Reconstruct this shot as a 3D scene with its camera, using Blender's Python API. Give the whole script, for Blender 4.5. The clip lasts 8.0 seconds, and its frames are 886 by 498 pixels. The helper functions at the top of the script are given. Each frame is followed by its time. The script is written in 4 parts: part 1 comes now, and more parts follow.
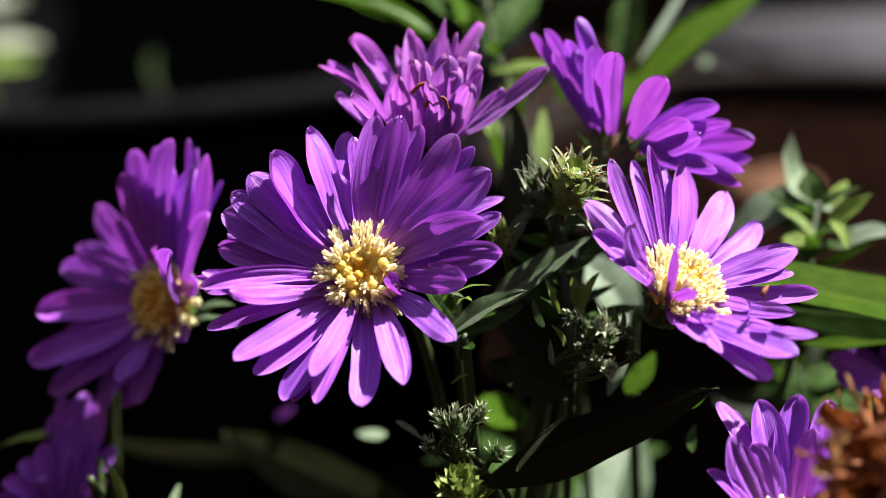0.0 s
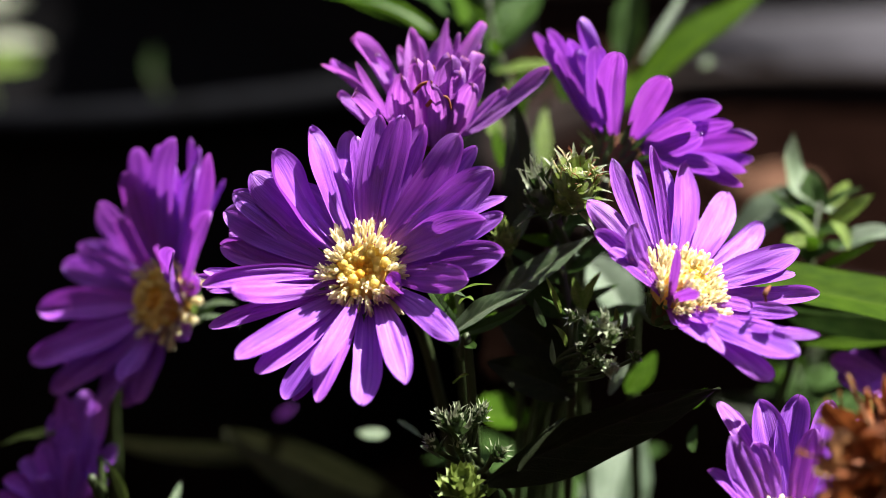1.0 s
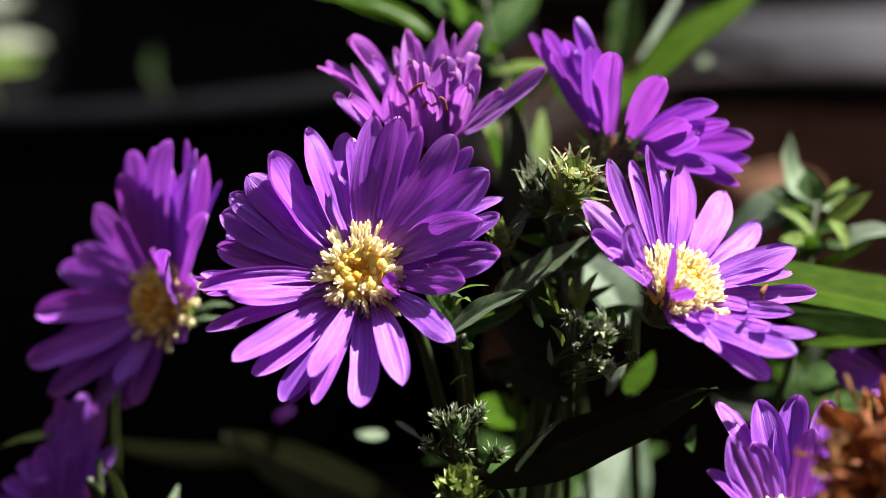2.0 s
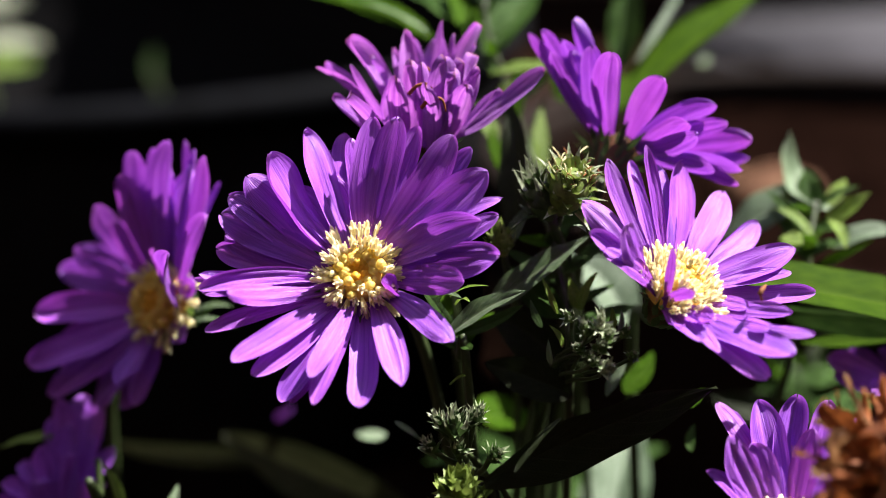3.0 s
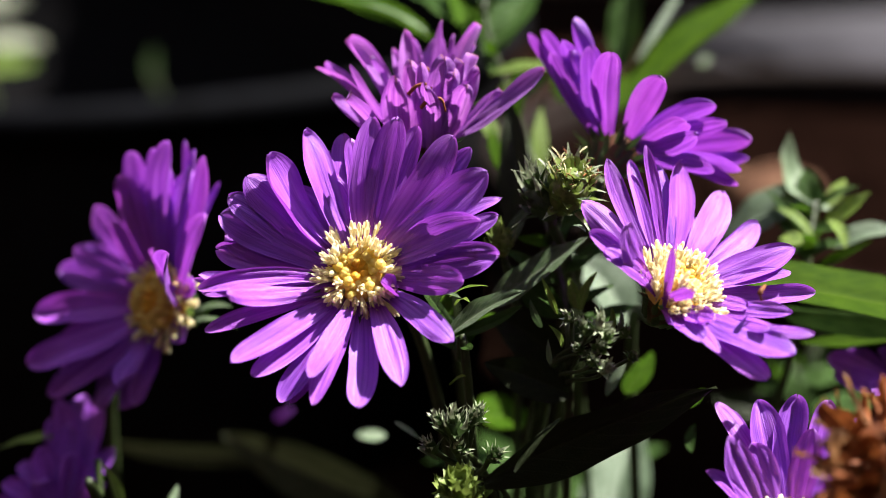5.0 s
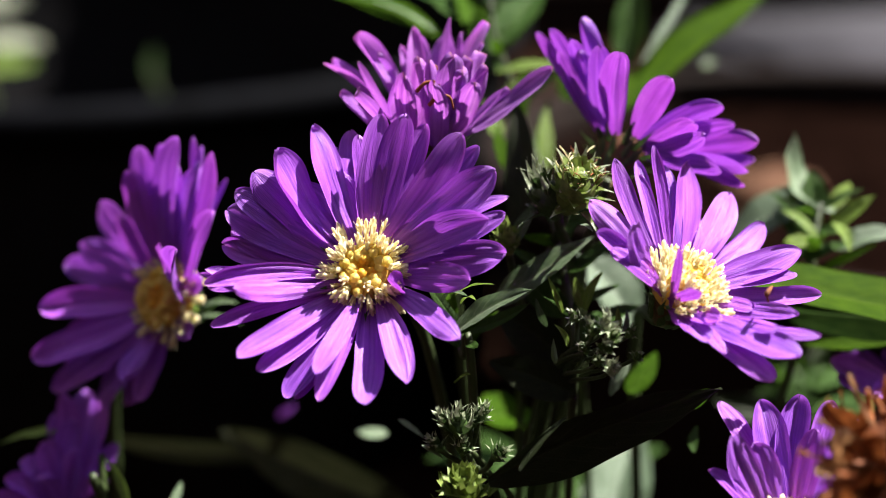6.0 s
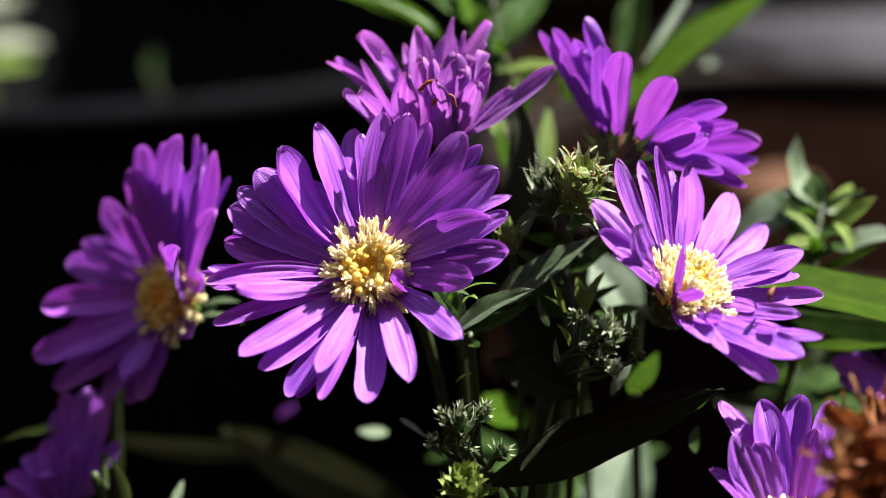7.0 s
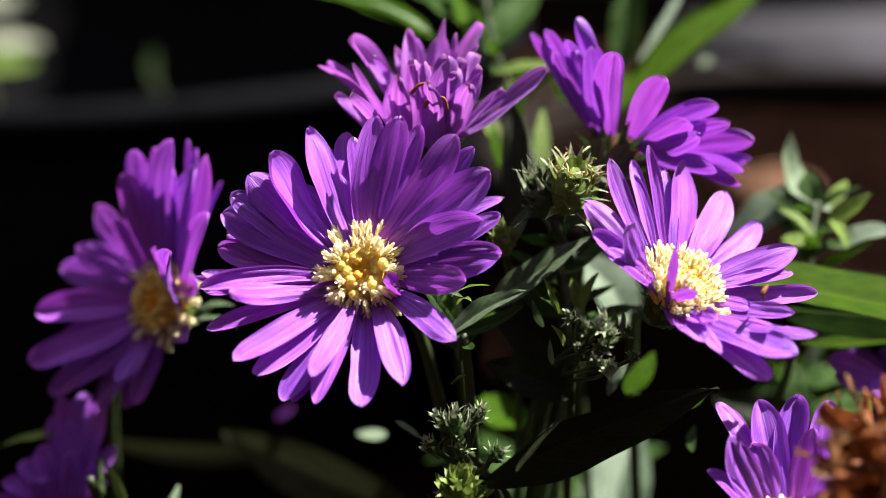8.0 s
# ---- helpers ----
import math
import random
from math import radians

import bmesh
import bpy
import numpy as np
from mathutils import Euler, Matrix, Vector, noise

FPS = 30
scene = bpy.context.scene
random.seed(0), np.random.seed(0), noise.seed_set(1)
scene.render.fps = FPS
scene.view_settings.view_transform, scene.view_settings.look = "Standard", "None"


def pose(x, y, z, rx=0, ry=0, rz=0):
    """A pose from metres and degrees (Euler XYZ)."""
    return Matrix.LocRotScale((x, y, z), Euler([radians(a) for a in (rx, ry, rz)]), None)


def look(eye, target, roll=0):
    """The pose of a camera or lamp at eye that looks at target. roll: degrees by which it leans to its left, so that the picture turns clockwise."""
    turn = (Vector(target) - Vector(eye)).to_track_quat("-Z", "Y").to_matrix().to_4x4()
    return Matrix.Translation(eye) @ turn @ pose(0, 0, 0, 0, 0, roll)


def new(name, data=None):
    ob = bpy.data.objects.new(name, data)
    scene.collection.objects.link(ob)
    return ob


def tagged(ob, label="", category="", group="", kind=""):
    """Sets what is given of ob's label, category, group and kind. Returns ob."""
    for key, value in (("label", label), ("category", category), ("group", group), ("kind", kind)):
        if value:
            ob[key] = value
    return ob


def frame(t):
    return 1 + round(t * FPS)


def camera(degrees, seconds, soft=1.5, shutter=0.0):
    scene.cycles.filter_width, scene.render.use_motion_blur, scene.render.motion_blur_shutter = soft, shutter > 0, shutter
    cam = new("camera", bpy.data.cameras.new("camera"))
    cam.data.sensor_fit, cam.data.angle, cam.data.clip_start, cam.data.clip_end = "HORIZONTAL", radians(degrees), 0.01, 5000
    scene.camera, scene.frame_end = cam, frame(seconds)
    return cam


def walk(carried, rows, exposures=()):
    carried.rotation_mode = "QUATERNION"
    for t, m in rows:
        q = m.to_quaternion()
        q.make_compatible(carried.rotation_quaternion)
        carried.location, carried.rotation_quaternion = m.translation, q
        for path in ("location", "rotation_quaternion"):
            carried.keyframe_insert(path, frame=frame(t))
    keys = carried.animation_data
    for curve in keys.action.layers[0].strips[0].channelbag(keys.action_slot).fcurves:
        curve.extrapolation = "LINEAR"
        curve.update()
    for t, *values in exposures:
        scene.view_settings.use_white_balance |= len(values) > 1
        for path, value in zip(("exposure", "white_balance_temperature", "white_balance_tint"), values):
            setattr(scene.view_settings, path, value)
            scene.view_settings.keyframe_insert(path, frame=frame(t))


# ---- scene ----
cam = camera(40.0, 8.0, soft=0.8)
cam.data.dof.use_dof = True
cam.data.dof.focus_distance = 0.158
cam.data.dof.aperture_fstop = 8.5
walk(cam, [(0.0, pose(0, 0, 0.32, 70, 0, 0)), (8.0, pose(0, 0, 0.32, 70, 0, 0))])

# ---- light: a high sun from the right and a clear sky ----
SUN = Vector((0.50, 0.22, 0.84)).normalized()
world = bpy.data.worlds.new("sky")
scene.world = world
world.use_nodes = True
sky = world.node_tree.nodes.new("ShaderNodeTexSky")
sky.sky_type, sky.sun_disc = "NISHITA", False
sky.sun_elevation = math.asin(SUN.z)
sky.sun_rotation = math.atan2(SUN.x, SUN.y)
world.node_tree.links.new(sky.outputs[0], world.node_tree.nodes["Background"].inputs[0])
world.node_tree.nodes["Background"].inputs[1].default_value = 0.062
sun_data = bpy.data.lights.new("sun", "SUN")
sun_data.energy, sun_data.angle, sun_data.color = 5.0, radians(0.53), (1.0, 0.95, 0.88)
sun = new("sun", sun_data)
sun.matrix_basis = look(SUN * 3, (0, 0, 0))
scene.view_settings.exposure = 2.0


# ---- materials ----
def material(name):
    mat = bpy.data.materials.new(name)
    mat.use_nodes = True
    nodes, links = mat.node_tree.nodes, mat.node_tree.links
    return mat, nodes, links, nodes["Principled BSDF"], nodes["Material Output"]


def ramp(nodes, links, source, stops):
    r = nodes.new("ShaderNodeValToRGB")
    while len(r.color_ramp.elements) < len(stops):
        r.color_ramp.elements.new(0.5)
    for el, (p, c) in zip(r.color_ramp.elements, stops):
        el.position, el.color = p, (*c, 1)
    links.new(source, r.inputs[0])
    return r.outputs[0]


def noise_of(nodes, links, scale, detail=4.0, vector=None, rough=0.55):
    n = nodes.new("ShaderNodeTexNoise")
    n.inputs["Scale"].default_value, n.inputs["Detail"].default_value = scale, detail
    n.inputs["Roughness"].default_value = rough
    if vector:
        links.new(vector, n.inputs["Vector"])
    return n.outputs[0]


def mixed(nodes, links, kind, fac, a, b):
    m = nodes.new("ShaderNodeMix")
    m.data_type, m.blend_type = "RGBA", kind
    for socket, value in ((m.inputs[0], fac), (m.inputs[6], a), (m.inputs[7], b)):
        if isinstance(value, (int, float)):
            socket.default_value = value
        elif isinstance(value, tuple):
            socket.default_value = (*value, 1)
        else:
            links.new(value, socket)
    return m.outputs[2]


def bumped(nodes, links, height, strength, distance, shader):
    b = nodes.new("ShaderNodeBump")
    b.inputs["Strength"].default_value, b.inputs["Distance"].default_value = strength, distance
    links.new(height, b.inputs["Height"])
    links.new(b.outputs[0], shader.inputs["Normal"])
    return b.outputs[0]


def uv_scaled(nodes, links, sx, sy):
    uv = nodes.new("ShaderNodeUVMap")
    shift = nodes.new("ShaderNodeVectorMath")
    shift.operation = "MULTIPLY_ADD"
    shift.inputs[1].default_value = (sx, sy, 1)
    info = nodes.new("ShaderNodeObjectInfo")
    times = nodes.new("ShaderNodeMath")
    times.operation = "MULTIPLY"
    times.inputs[1].default_value = 37.0
    links.new(info.outputs["Random"], times.inputs[0])
    links.new(uv.outputs[0], shift.inputs[0])
    links.new(times.outputs[0], shift.inputs[2])
    return uv.outputs[0], shift.outputs[0], info.outputs["Random"]


def thin_sheet(nodes, links, shader, out, colour, normal, share):
    """A thin leaf or petal: part of the light goes through it."""
    through_light = nodes.new("ShaderNodeBsdfTranslucent")
    if isinstance(colour, tuple):
        through_light.inputs[0].default_value = (*colour, 1)
    else:
        links.new(colour, through_light.inputs[0])
    links.new(normal, through_light.inputs["Normal"])
    mix = nodes.new("ShaderNodeMixShader")
    mix.inputs[0].default_value = share
    links.new(shader.outputs[0], mix.inputs[1])
    links.new(through_light.outputs[0], mix.inputs[2])
    links.new(mix.outputs[0], out.inputs[0])


def petal_material(name, low, mid, high, tip, share=0.33, tip_from=0.76):
    mat, nodes, links, shader, out = material(name)
    uv, stretched, rand = uv_scaled(nodes, links, 4.2, 0.5)
    streak = noise_of(nodes, links, 1.6, 4.0, stretched, 0.62)
    colour = ramp(nodes, links, streak, [(0.30, low), (0.52, mid), (0.75, high)])
    _, blotchy, _ = uv_scaled(nodes, links, 1.5, 3.0)
    blot = noise_of(nodes, links, 1.5, 3.0, blotchy)
    shade = ramp(nodes, links, blot, [(0.3, (0.78, 0.74, 0.85)), (0.7, (1.0, 1.0, 1.0))])
    colour = mixed(nodes, links, "MULTIPLY", 0.8, colour, shade)
    split = nodes.new("ShaderNodeSeparateXYZ")
    links.new(uv, split.inputs[0])
    along = ramp(nodes, links, split.outputs[1], [(tip_from, (0, 0, 0)), (1.0, (1, 1, 1))])
    colour = mixed(nodes, links, "MIX", along, colour, tip)
    # sparse pale flecks scattered over the petal
    _, fleck_uv, _ = uv_scaled(nodes, links, 7.0, 26.0)
    grains = nodes.new("ShaderNodeTexVoronoi")
    grains.inputs["Scale"].default_value = 1.0
    links.new(fleck_uv, grains.inputs["Vector"])
    near = ramp(nodes, links, grains.outputs["Distance"], [(0.045, (1, 1, 1)), (0.075, (0, 0, 0))])
    sparse = ramp(nodes, links, grains.outputs["Color"], [(0.80, (0, 0, 0)), (0.82, (1, 1, 1))])
    flecks = mixed(nodes, links, "MULTIPLY", 1.0, near, sparse)
    colour = mixed(nodes, links, "MIX", flecks, colour, (0.85, 0.75, 0.72))
    hue = nodes.new("ShaderNodeHueSaturation")
    sway_hue = nodes.new("ShaderNodeMapRange")
    sway_hue.inputs[3].default_value, sway_hue.inputs[4].default_value = 0.485, 0.51
    links.new(rand, sway_hue.inputs[0])
    links.new(sway_hue.outputs[0], hue.inputs["Hue"])
    links.new(colour, hue.inputs["Color"])
    colour = hue.outputs[0]
    links.new(colour, shader.inputs["Base Color"])
    shader.inputs["Roughness"].default_value = 0.36
    shader.inputs["Specular IOR Level"].default_value = 0.36
    shader.inputs["Sheen Weight"].default_value = 0.08
    shader.inputs["Sheen Tint"].default_value = (0.85, 0.6, 1.0, 1)
    _, finely, _ = uv_scaled(nodes, links, 26.0, 2.2)
    wrinkle = noise_of(nodes, links, 1.4, 3.0, finely, 0.6)
    gloss = ramp(nodes, links, blot, [(0.3, (0.34, 0.34, 0.34)), (0.7, (0.52, 0.52, 0.52))])
    links.new(gloss, shader.inputs["Roughness"])
    relief = mixed(nodes, links, "MIX", 0.32, streak, wrinkle)
    _, celled, _ = uv_scaled(nodes, links, 24.0, 100.0)
    cells = noise_of(nodes, links, 1.0, 1.0, celled)
    relief = mixed(nodes, links, "MIX", 0.07, relief, cells)
    normal = bumped(nodes, links, relief, 0.6, 0.0006, shader)
    deep = mixed(nodes, links, "MULTIPLY", 1.0, colour, (1.0, 0.68, 0.90))
    thin_sheet(nodes, links, shader, out, deep, normal, share)
    return mat


def leaf_material(name, dark, mid, vein, share=0.30, rough=0.42, gloss=0.28, hairs=False):
    mat, nodes, links, shader, out = material(name)
    uv, stretched, rand = uv_scaled(nodes, links, 6.0, 9.0)
    mottle = noise_of(nodes, links, 1.3, 6.0, stretched)
    colour = ramp(nodes, links, mottle, [(0.32, dark), (0.68, mid)])
    split = nodes.new("ShaderNodeSeparateXYZ")
    links.new(uv, split.inputs[0])
    across = nodes.new("ShaderNodeMath")
    across.operation = "PINGPONG"
    across.inputs[1].default_value = 0.5
    links.new(split.outputs[0], across.inputs[0])
    rib = ramp(nodes, links, across.outputs[0], [(0.455, (0, 0, 0)), (0.495, (1, 1, 1))])
    slant = nodes.new("ShaderNodeMath")
    slant.operation = "MULTIPLY_ADD"
    slant.inputs[1].default_value = 0.55
    links.new(across.outputs[0], slant.inputs[0])
    links.new(split.outputs[1], slant.inputs[2])
    wave = nodes.new("ShaderNodeMath")
    wave.operation = "PINGPONG"
    wave.inputs[1].default_value = 0.0625
    links.new(slant.outputs[0], wave.inputs[0])
    side = ramp(nodes, links, wave.outputs[0], [(0.0, (0.55, 0.55, 0.55)), (0.012, (0, 0, 0))])
    veins = mixed(nodes, links, "ADD", 1.0, rib, side)
    colour = mixed(nodes, links, "MIX", veins, colour, vein)
    if hairs:
        _, sown, _ = uv_scaled(nodes, links, 26.0, 75.0)
        grains = nodes.new("ShaderNodeTexVoronoi")
        grains.inputs["Scale"].default_value = 1.0
        links.new(sown, grains.inputs["Vector"])
        near = ramp(nodes, links, grains.outputs["Distance"], [(0.10, (1, 1, 1)), (0.24, (0, 0, 0))])
        some = ramp(nodes, links, grains.outputs["Color"], [(0.55, (0, 0, 0)), (0.60, (1, 1, 1))])
        colour = mixed(nodes, links, "MIX", mixed(nodes, links, "MULTIPLY", 1.0, near, some), colour, (0.55, 0.60, 0.52))
    links.new(colour, shader.inputs["Base Color"])
    shader.inputs["Roughness"].default_value = rough
    shader.inputs["Specular IOR Level"].default_value = gloss
    shader.inputs["Sheen Weight"].default_value = 0.1 if gloss > 0.3 else 0.0
    fuzz = noise_of(nodes, links, 9.0, 4.0, stretched)
    relief = mixed(nodes, links, "ADD", 0.5, fuzz, veins)
    normal = bumped(nodes, links, relief, 0.5, 0.0003, shader)
    thin_sheet(nodes, links, shader, out, colour, normal, share)
    return mat


def plain_material(name, dark, mid, scale, rough, bump=0.4, depth=0.0004, spec=0.4, share=0.0):
    mat, nodes, links, shader, out = material(name)
    coord = nodes.new("ShaderNodeTexCoord")
    grain = noise_of(nodes, links, scale, 8.0, coord.outputs["Object"], 0.6)
    broad = noise_of(nodes, links, scale * 0.13, 3.0, coord.outputs["Object"])
    colour = ramp(nodes, links, grain, [(0.3, dark), (0.7, mid)])
    shade = ramp(nodes, links, broad, [(0.3, (0.75, 0.75, 0.75)), (0.7, (1, 1, 1))])
    colour = mixed(nodes, links, "MULTIPLY", 1.0, colour, shade)
    links.new(colour, shader.inputs["Base Color"])
    shader.inputs["Roughness"].default_value = rough
    shader.inputs["Specular IOR Level"].default_value = spec
    normal = bumped(nodes, links, grain, bump, depth, shader)
    if share:
        thin_sheet(nodes, links, shader, out, colour, normal, share)
    return mat


PETAL = petal_material("aster_petal", (0.25, 0.046, 0.45), (0.385, 0.092, 0.64), (0.51, 0.18, 0.76), (0.46, 0.155, 0.70))
OLD_PETAL = petal_material("old_petal", (0.27, 0.070, 0.40), (0.46, 0.17, 0.61), (0.64, 0.33, 0.75), (0.32, 0.11, 0.15), 0.40, 0.92)
LEAF = leaf_material("aster_leaf", (0.022, 0.052, 0.011), (0.046, 0.092, 0.019), (0.05, 0.085, 0.025), 0.3, 0.5, 0.06)
# shaded copy of the aster leaf: the shade is put into its colour
SHADED_LEAF = leaf_material("shaded_leaf", (0.008, 0.013, 0.004), (0.017, 0.023, 0.009), (0.024, 0.030, 0.014), 0.05, 0.45, 0.1)
YOUNG_LEAF = leaf_material("young_leaf", (0.022, 0.060, 0.0025), (0.050, 0.108, 0.005), (0.068, 0.125, 0.015), 0.42, 0.55, 0.03)
GREY_LEAF = leaf_material("grey_leaf", (0.10, 0.16, 0.085), (0.18, 0.25, 0.14), (0.24, 0.31, 0.20), 0.25, 0.42, 0.5)
BRACT = plain_material("bract", (0.06, 0.12, 0.03), (0.16, 0.25, 0.07), 900, 0.5, share=0.25)
DARK_BRACT = plain_material("dark_bract", (0.025, 0.055, 0.015), (0.07, 0.12, 0.035), 900, 0.4, share=0.2)
# pale bract tone; on the tiny buds it paints in sun glints
PALE_GLINT_BRACT = plain_material("pale_glint_bract", (0.13, 0.17, 0.08), (0.48, 0.53, 0.37), 1500, 0.35, share=0.2, spec=0.6)
LIME_BRACT = plain_material("lime_bract", (0.08, 0.13, 0.02), (0.24, 0.31, 0.07), 900, 0.5, share=0.3)
STEM = plain_material("stem", (0.020, 0.032, 0.010), (0.045, 0.065, 0.020), 700, 0.5)
CUP = plain_material("flower_cup", (0.045, 0.030, 0.010), (0.15, 0.055, 0.022), 800, 0.5)
YELLOW = plain_material("yellow_floret", (0.95, 0.68, 0.11), (0.98, 0.83, 0.28), 1200, 0.45, share=0.5)
CREAM = plain_material("cream_floret", (0.96, 0.84, 0.50), (0.98, 0.92, 0.66), 1200, 0.45, share=0.48)
GOLD = plain_material("gold_bud", (0.90, 0.46, 0.03), (0.96, 0.62, 0.08), 1200, 0.45, share=0.45)
FLORET_TUBE = plain_material("floret_tube", (0.74, 0.42, 0.24), (0.88, 0.66, 0.42), 1200, 0.5, share=0.3)
DISC = plain_material("disc_ground", (0.85, 0.48, 0.07), (0.92, 0.64, 0.16), 900, 0.6)
BROWN = plain_material("withered", (0.08, 0.018, 0.005), (0.42, 0.13, 0.035), 700, 0.7, 0.6, share=0.2)
TAN = plain_material("withered_tan", (0.13, 0.055, 0.022), (0.46, 0.24, 0.11), 900, 0.7, 0.6, share=0.25)
BROAD_LEAF = leaf_material("broad_leaf", (0.014, 0.033, 0.0014), (0.028, 0.056, 0.0024), (0.036, 0.066, 0.004), 0.10, 0.6, 0.02)
# dim olive for the low leaves, with their shade in the colour
SHADED_OLIVE_LEAF = leaf_material("shaded_olive_leaf", (0.020, 0.024, 0.009), (0.040, 0.044, 0.020), (0.055, 0.060, 0.030), 0.2, 0.5, 0.1)
SAGE_LEAF = leaf_material("sage_leaf", (0.075, 0.115, 0.065), (0.125, 0.175, 0.11), (0.17, 0.22, 0.15), 0.25, 0.45, 0.3)
HAIRY_LEAF = leaf_material("hairy_leaf", (0.026, 0.060, 0.016), (0.070, 0.118, 0.042), (0.13, 0.17, 0.09), 0.25, 0.42, 0.32, True)
LIME_LEAF = leaf_material("lime_leaf", (0.10, 0.17, 0.02), (0.20, 0.30, 0.05), (0.25, 0.33, 0.1), 0.38, 0.45, 0.2)
# cream leaf tone that paints in the sunlit tops of the seedling
SUNLIT_LEAF = leaf_material("sunlit_leaf", (0.26, 0.29, 0.20), (0.40, 0.43, 0.33), (0.45, 0.47, 0.38), 0.35)
FRESH_LEAF = leaf_material("fresh_leaf", (0.09, 0.15, 0.02), (0.16, 0.24, 0.05), (0.2, 0.27, 0.1), 0.35)
BLACK = plain_material("black_plastic", (0.006, 0.006, 0.0066), (0.013, 0.0125, 0.0135), 90, 0.5, 0.15, 0.0006, 0.0)
# the bluish sky light on the pot rims is put into this colour
RIM_BLACK = plain_material("rim_plastic", (0.002, 0.0021, 0.0028), (0.0052, 0.0056, 0.0076), 60, 0.8, 0.2, 0.0006, 0.03)
# soil and earth are set near black; their shade is in the colour
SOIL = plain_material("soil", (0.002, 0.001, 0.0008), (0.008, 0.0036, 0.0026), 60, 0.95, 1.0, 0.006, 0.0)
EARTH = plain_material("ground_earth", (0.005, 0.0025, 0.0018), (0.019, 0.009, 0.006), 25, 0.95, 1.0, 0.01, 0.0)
# terracotta with the shade behind the asters put into its colour
TERRACOTTA = plain_material("shaded_terracotta", (0.005, 0.0025, 0.002), (0.013, 0.0066, 0.005), 60, 0.85, 0.3, 0.001, 0.1)
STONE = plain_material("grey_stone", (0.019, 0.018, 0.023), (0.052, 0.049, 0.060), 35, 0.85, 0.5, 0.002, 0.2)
BARK = plain_material("bark", (0.05, 0.022, 0.012), (0.17, 0.085, 0.05), 120, 0.85, 0.8, 0.002, 0.1)
WOOD = plain_material("dark_wood", (0.07, 0.048, 0.034), (0.17, 0.12, 0.085), 30, 0.8, 0.5, 0.001, 0.2)


# ---- mesh helpers ----
def mesh_of(name, bm, mat):
    me = bpy.data.meshes.new(name)
    bm.normal_update()
    for face in bm.faces:
        face.smooth = True
    bm.to_mesh(me)
    bm.free()
    me.materials.append(mat)
    return me


def part(name, shape, mat, parent, label="", at=None):
    """One mesh object under a thing or a part; shape is a bmesh or a mesh to share."""
    me = shape if isinstance(shape, bpy.types.Mesh) else mesh_of(name, shape, mat)
    ob = new(name, me)
    ob.parent = parent
    if at is not None:
        ob.matrix_basis = at
    return tagged(ob, label)


def sheet(rows, columns, at_point):
    """A grid of faces with a UV map: at_point(u, v) with u across and v along, both 0 to 1."""
    bm = bmesh.new()
    uv = bm.loops.layers.uv.new("UVMap")
    grid = [[bm.verts.new(at_point(j / columns, i / rows)) for j in range(columns + 1)] for i in range(rows + 1)]
    for i in range(rows):
        for j in range(columns):
            face = bm.faces.new((grid[i][j], grid[i][j + 1], grid[i + 1][j + 1], grid[i + 1][j]))
            for loop, (a, b) in zip(face.loops, ((j, i), (j + 1, i), (j + 1, i + 1), (j, i + 1))):
                loop[uv].uv = (a / columns, b / rows)
    return bm


def tube(points, radii, sides=8):
    """A closed tube along points."""
    bm = bmesh.new()
    pts = [Vector(p) for p in points]
    rings = []
    side = Vector((1, 0.01, 0))
    for i, p in enumerate(pts):
        d = (pts[min(i + 1, len(pts) - 1)] - pts[max(i - 1, 0)]).normalized()
        side = (side - d * side.dot(d)).normalized()
        up = d.cross(side)
        rings.append([bm.verts.new(p + (side * math.cos(a) + up * math.sin(a)) * radii[i])
                      for a in (2 * math.pi * k / sides for k in range(sides))])
    for a, b in zip(rings, rings[1:]):
        for k in range(sides):
            bm.faces.new((a[k], a[(k + 1) % sides], b[(k + 1) % sides], b[k]))
    bm.faces.new(rings[0][::-1])
    bm.faces.new(rings[-1])
    return bm


def lathe(profile, sides=64):
    """A surface turned round z from (radius, height) pairs."""
    bm = bmesh.new()
    rings = [[bm.verts.new((r * math.cos(2 * math.pi * k / sides), r * math.sin(2 * math.pi * k / sides), z))
              for k in range(sides)] for r, z in profile]
    for a, b in zip(rings, rings[1:]):
        for k in range(sides):
            bm.faces.new((a[k], a[(k + 1) % sides], b[(k + 1) % sides], b[k]))
    return bm


def bent(points, steps=10):
    """A smooth curve through points (Catmull-Rom)."""
    p = [Vector(q) for q in points]
    p = [p[0] * 2 - p[1]] + p + [p[-1] * 2 - p[-2]]
    out = []
    for i in range(1, len(p) - 2):
        for k in range(steps):
            t = k / steps
            a, b, c, d = p[i - 1], p[i], p[i + 1], p[i + 2]
            out.append(0.5 * (2 * b + (c - a) * t + (2 * a - 5 * b + 4 * c - d) * t * t + (3 * b - a - 3 * c + d) * t ** 3))
    return out + [p[-2]]


def facing(centre, axis):
    """A pose with z along the axis and x as near as can be to the world's x."""
    z = Vector(axis).normalized()
    x = (Vector((1, 0, 0)) - z * z.x).normalized()
    return Matrix.Translation(centre) @ Matrix((x, z.cross(x), z)).transposed().to_4x4()


def along(base, tip, face):
    """A pose at base with x towards tip and z as near as can be to face, and the length."""
    d = Vector(tip) - Vector(base)
    x = d.normalized()
    z = (Vector(face) - x * x.dot(Vector(face))).normalized()
    return Matrix.Translation(base) @ Matrix((x, z.cross(x), z)).transposed().to_4x4(), d.length


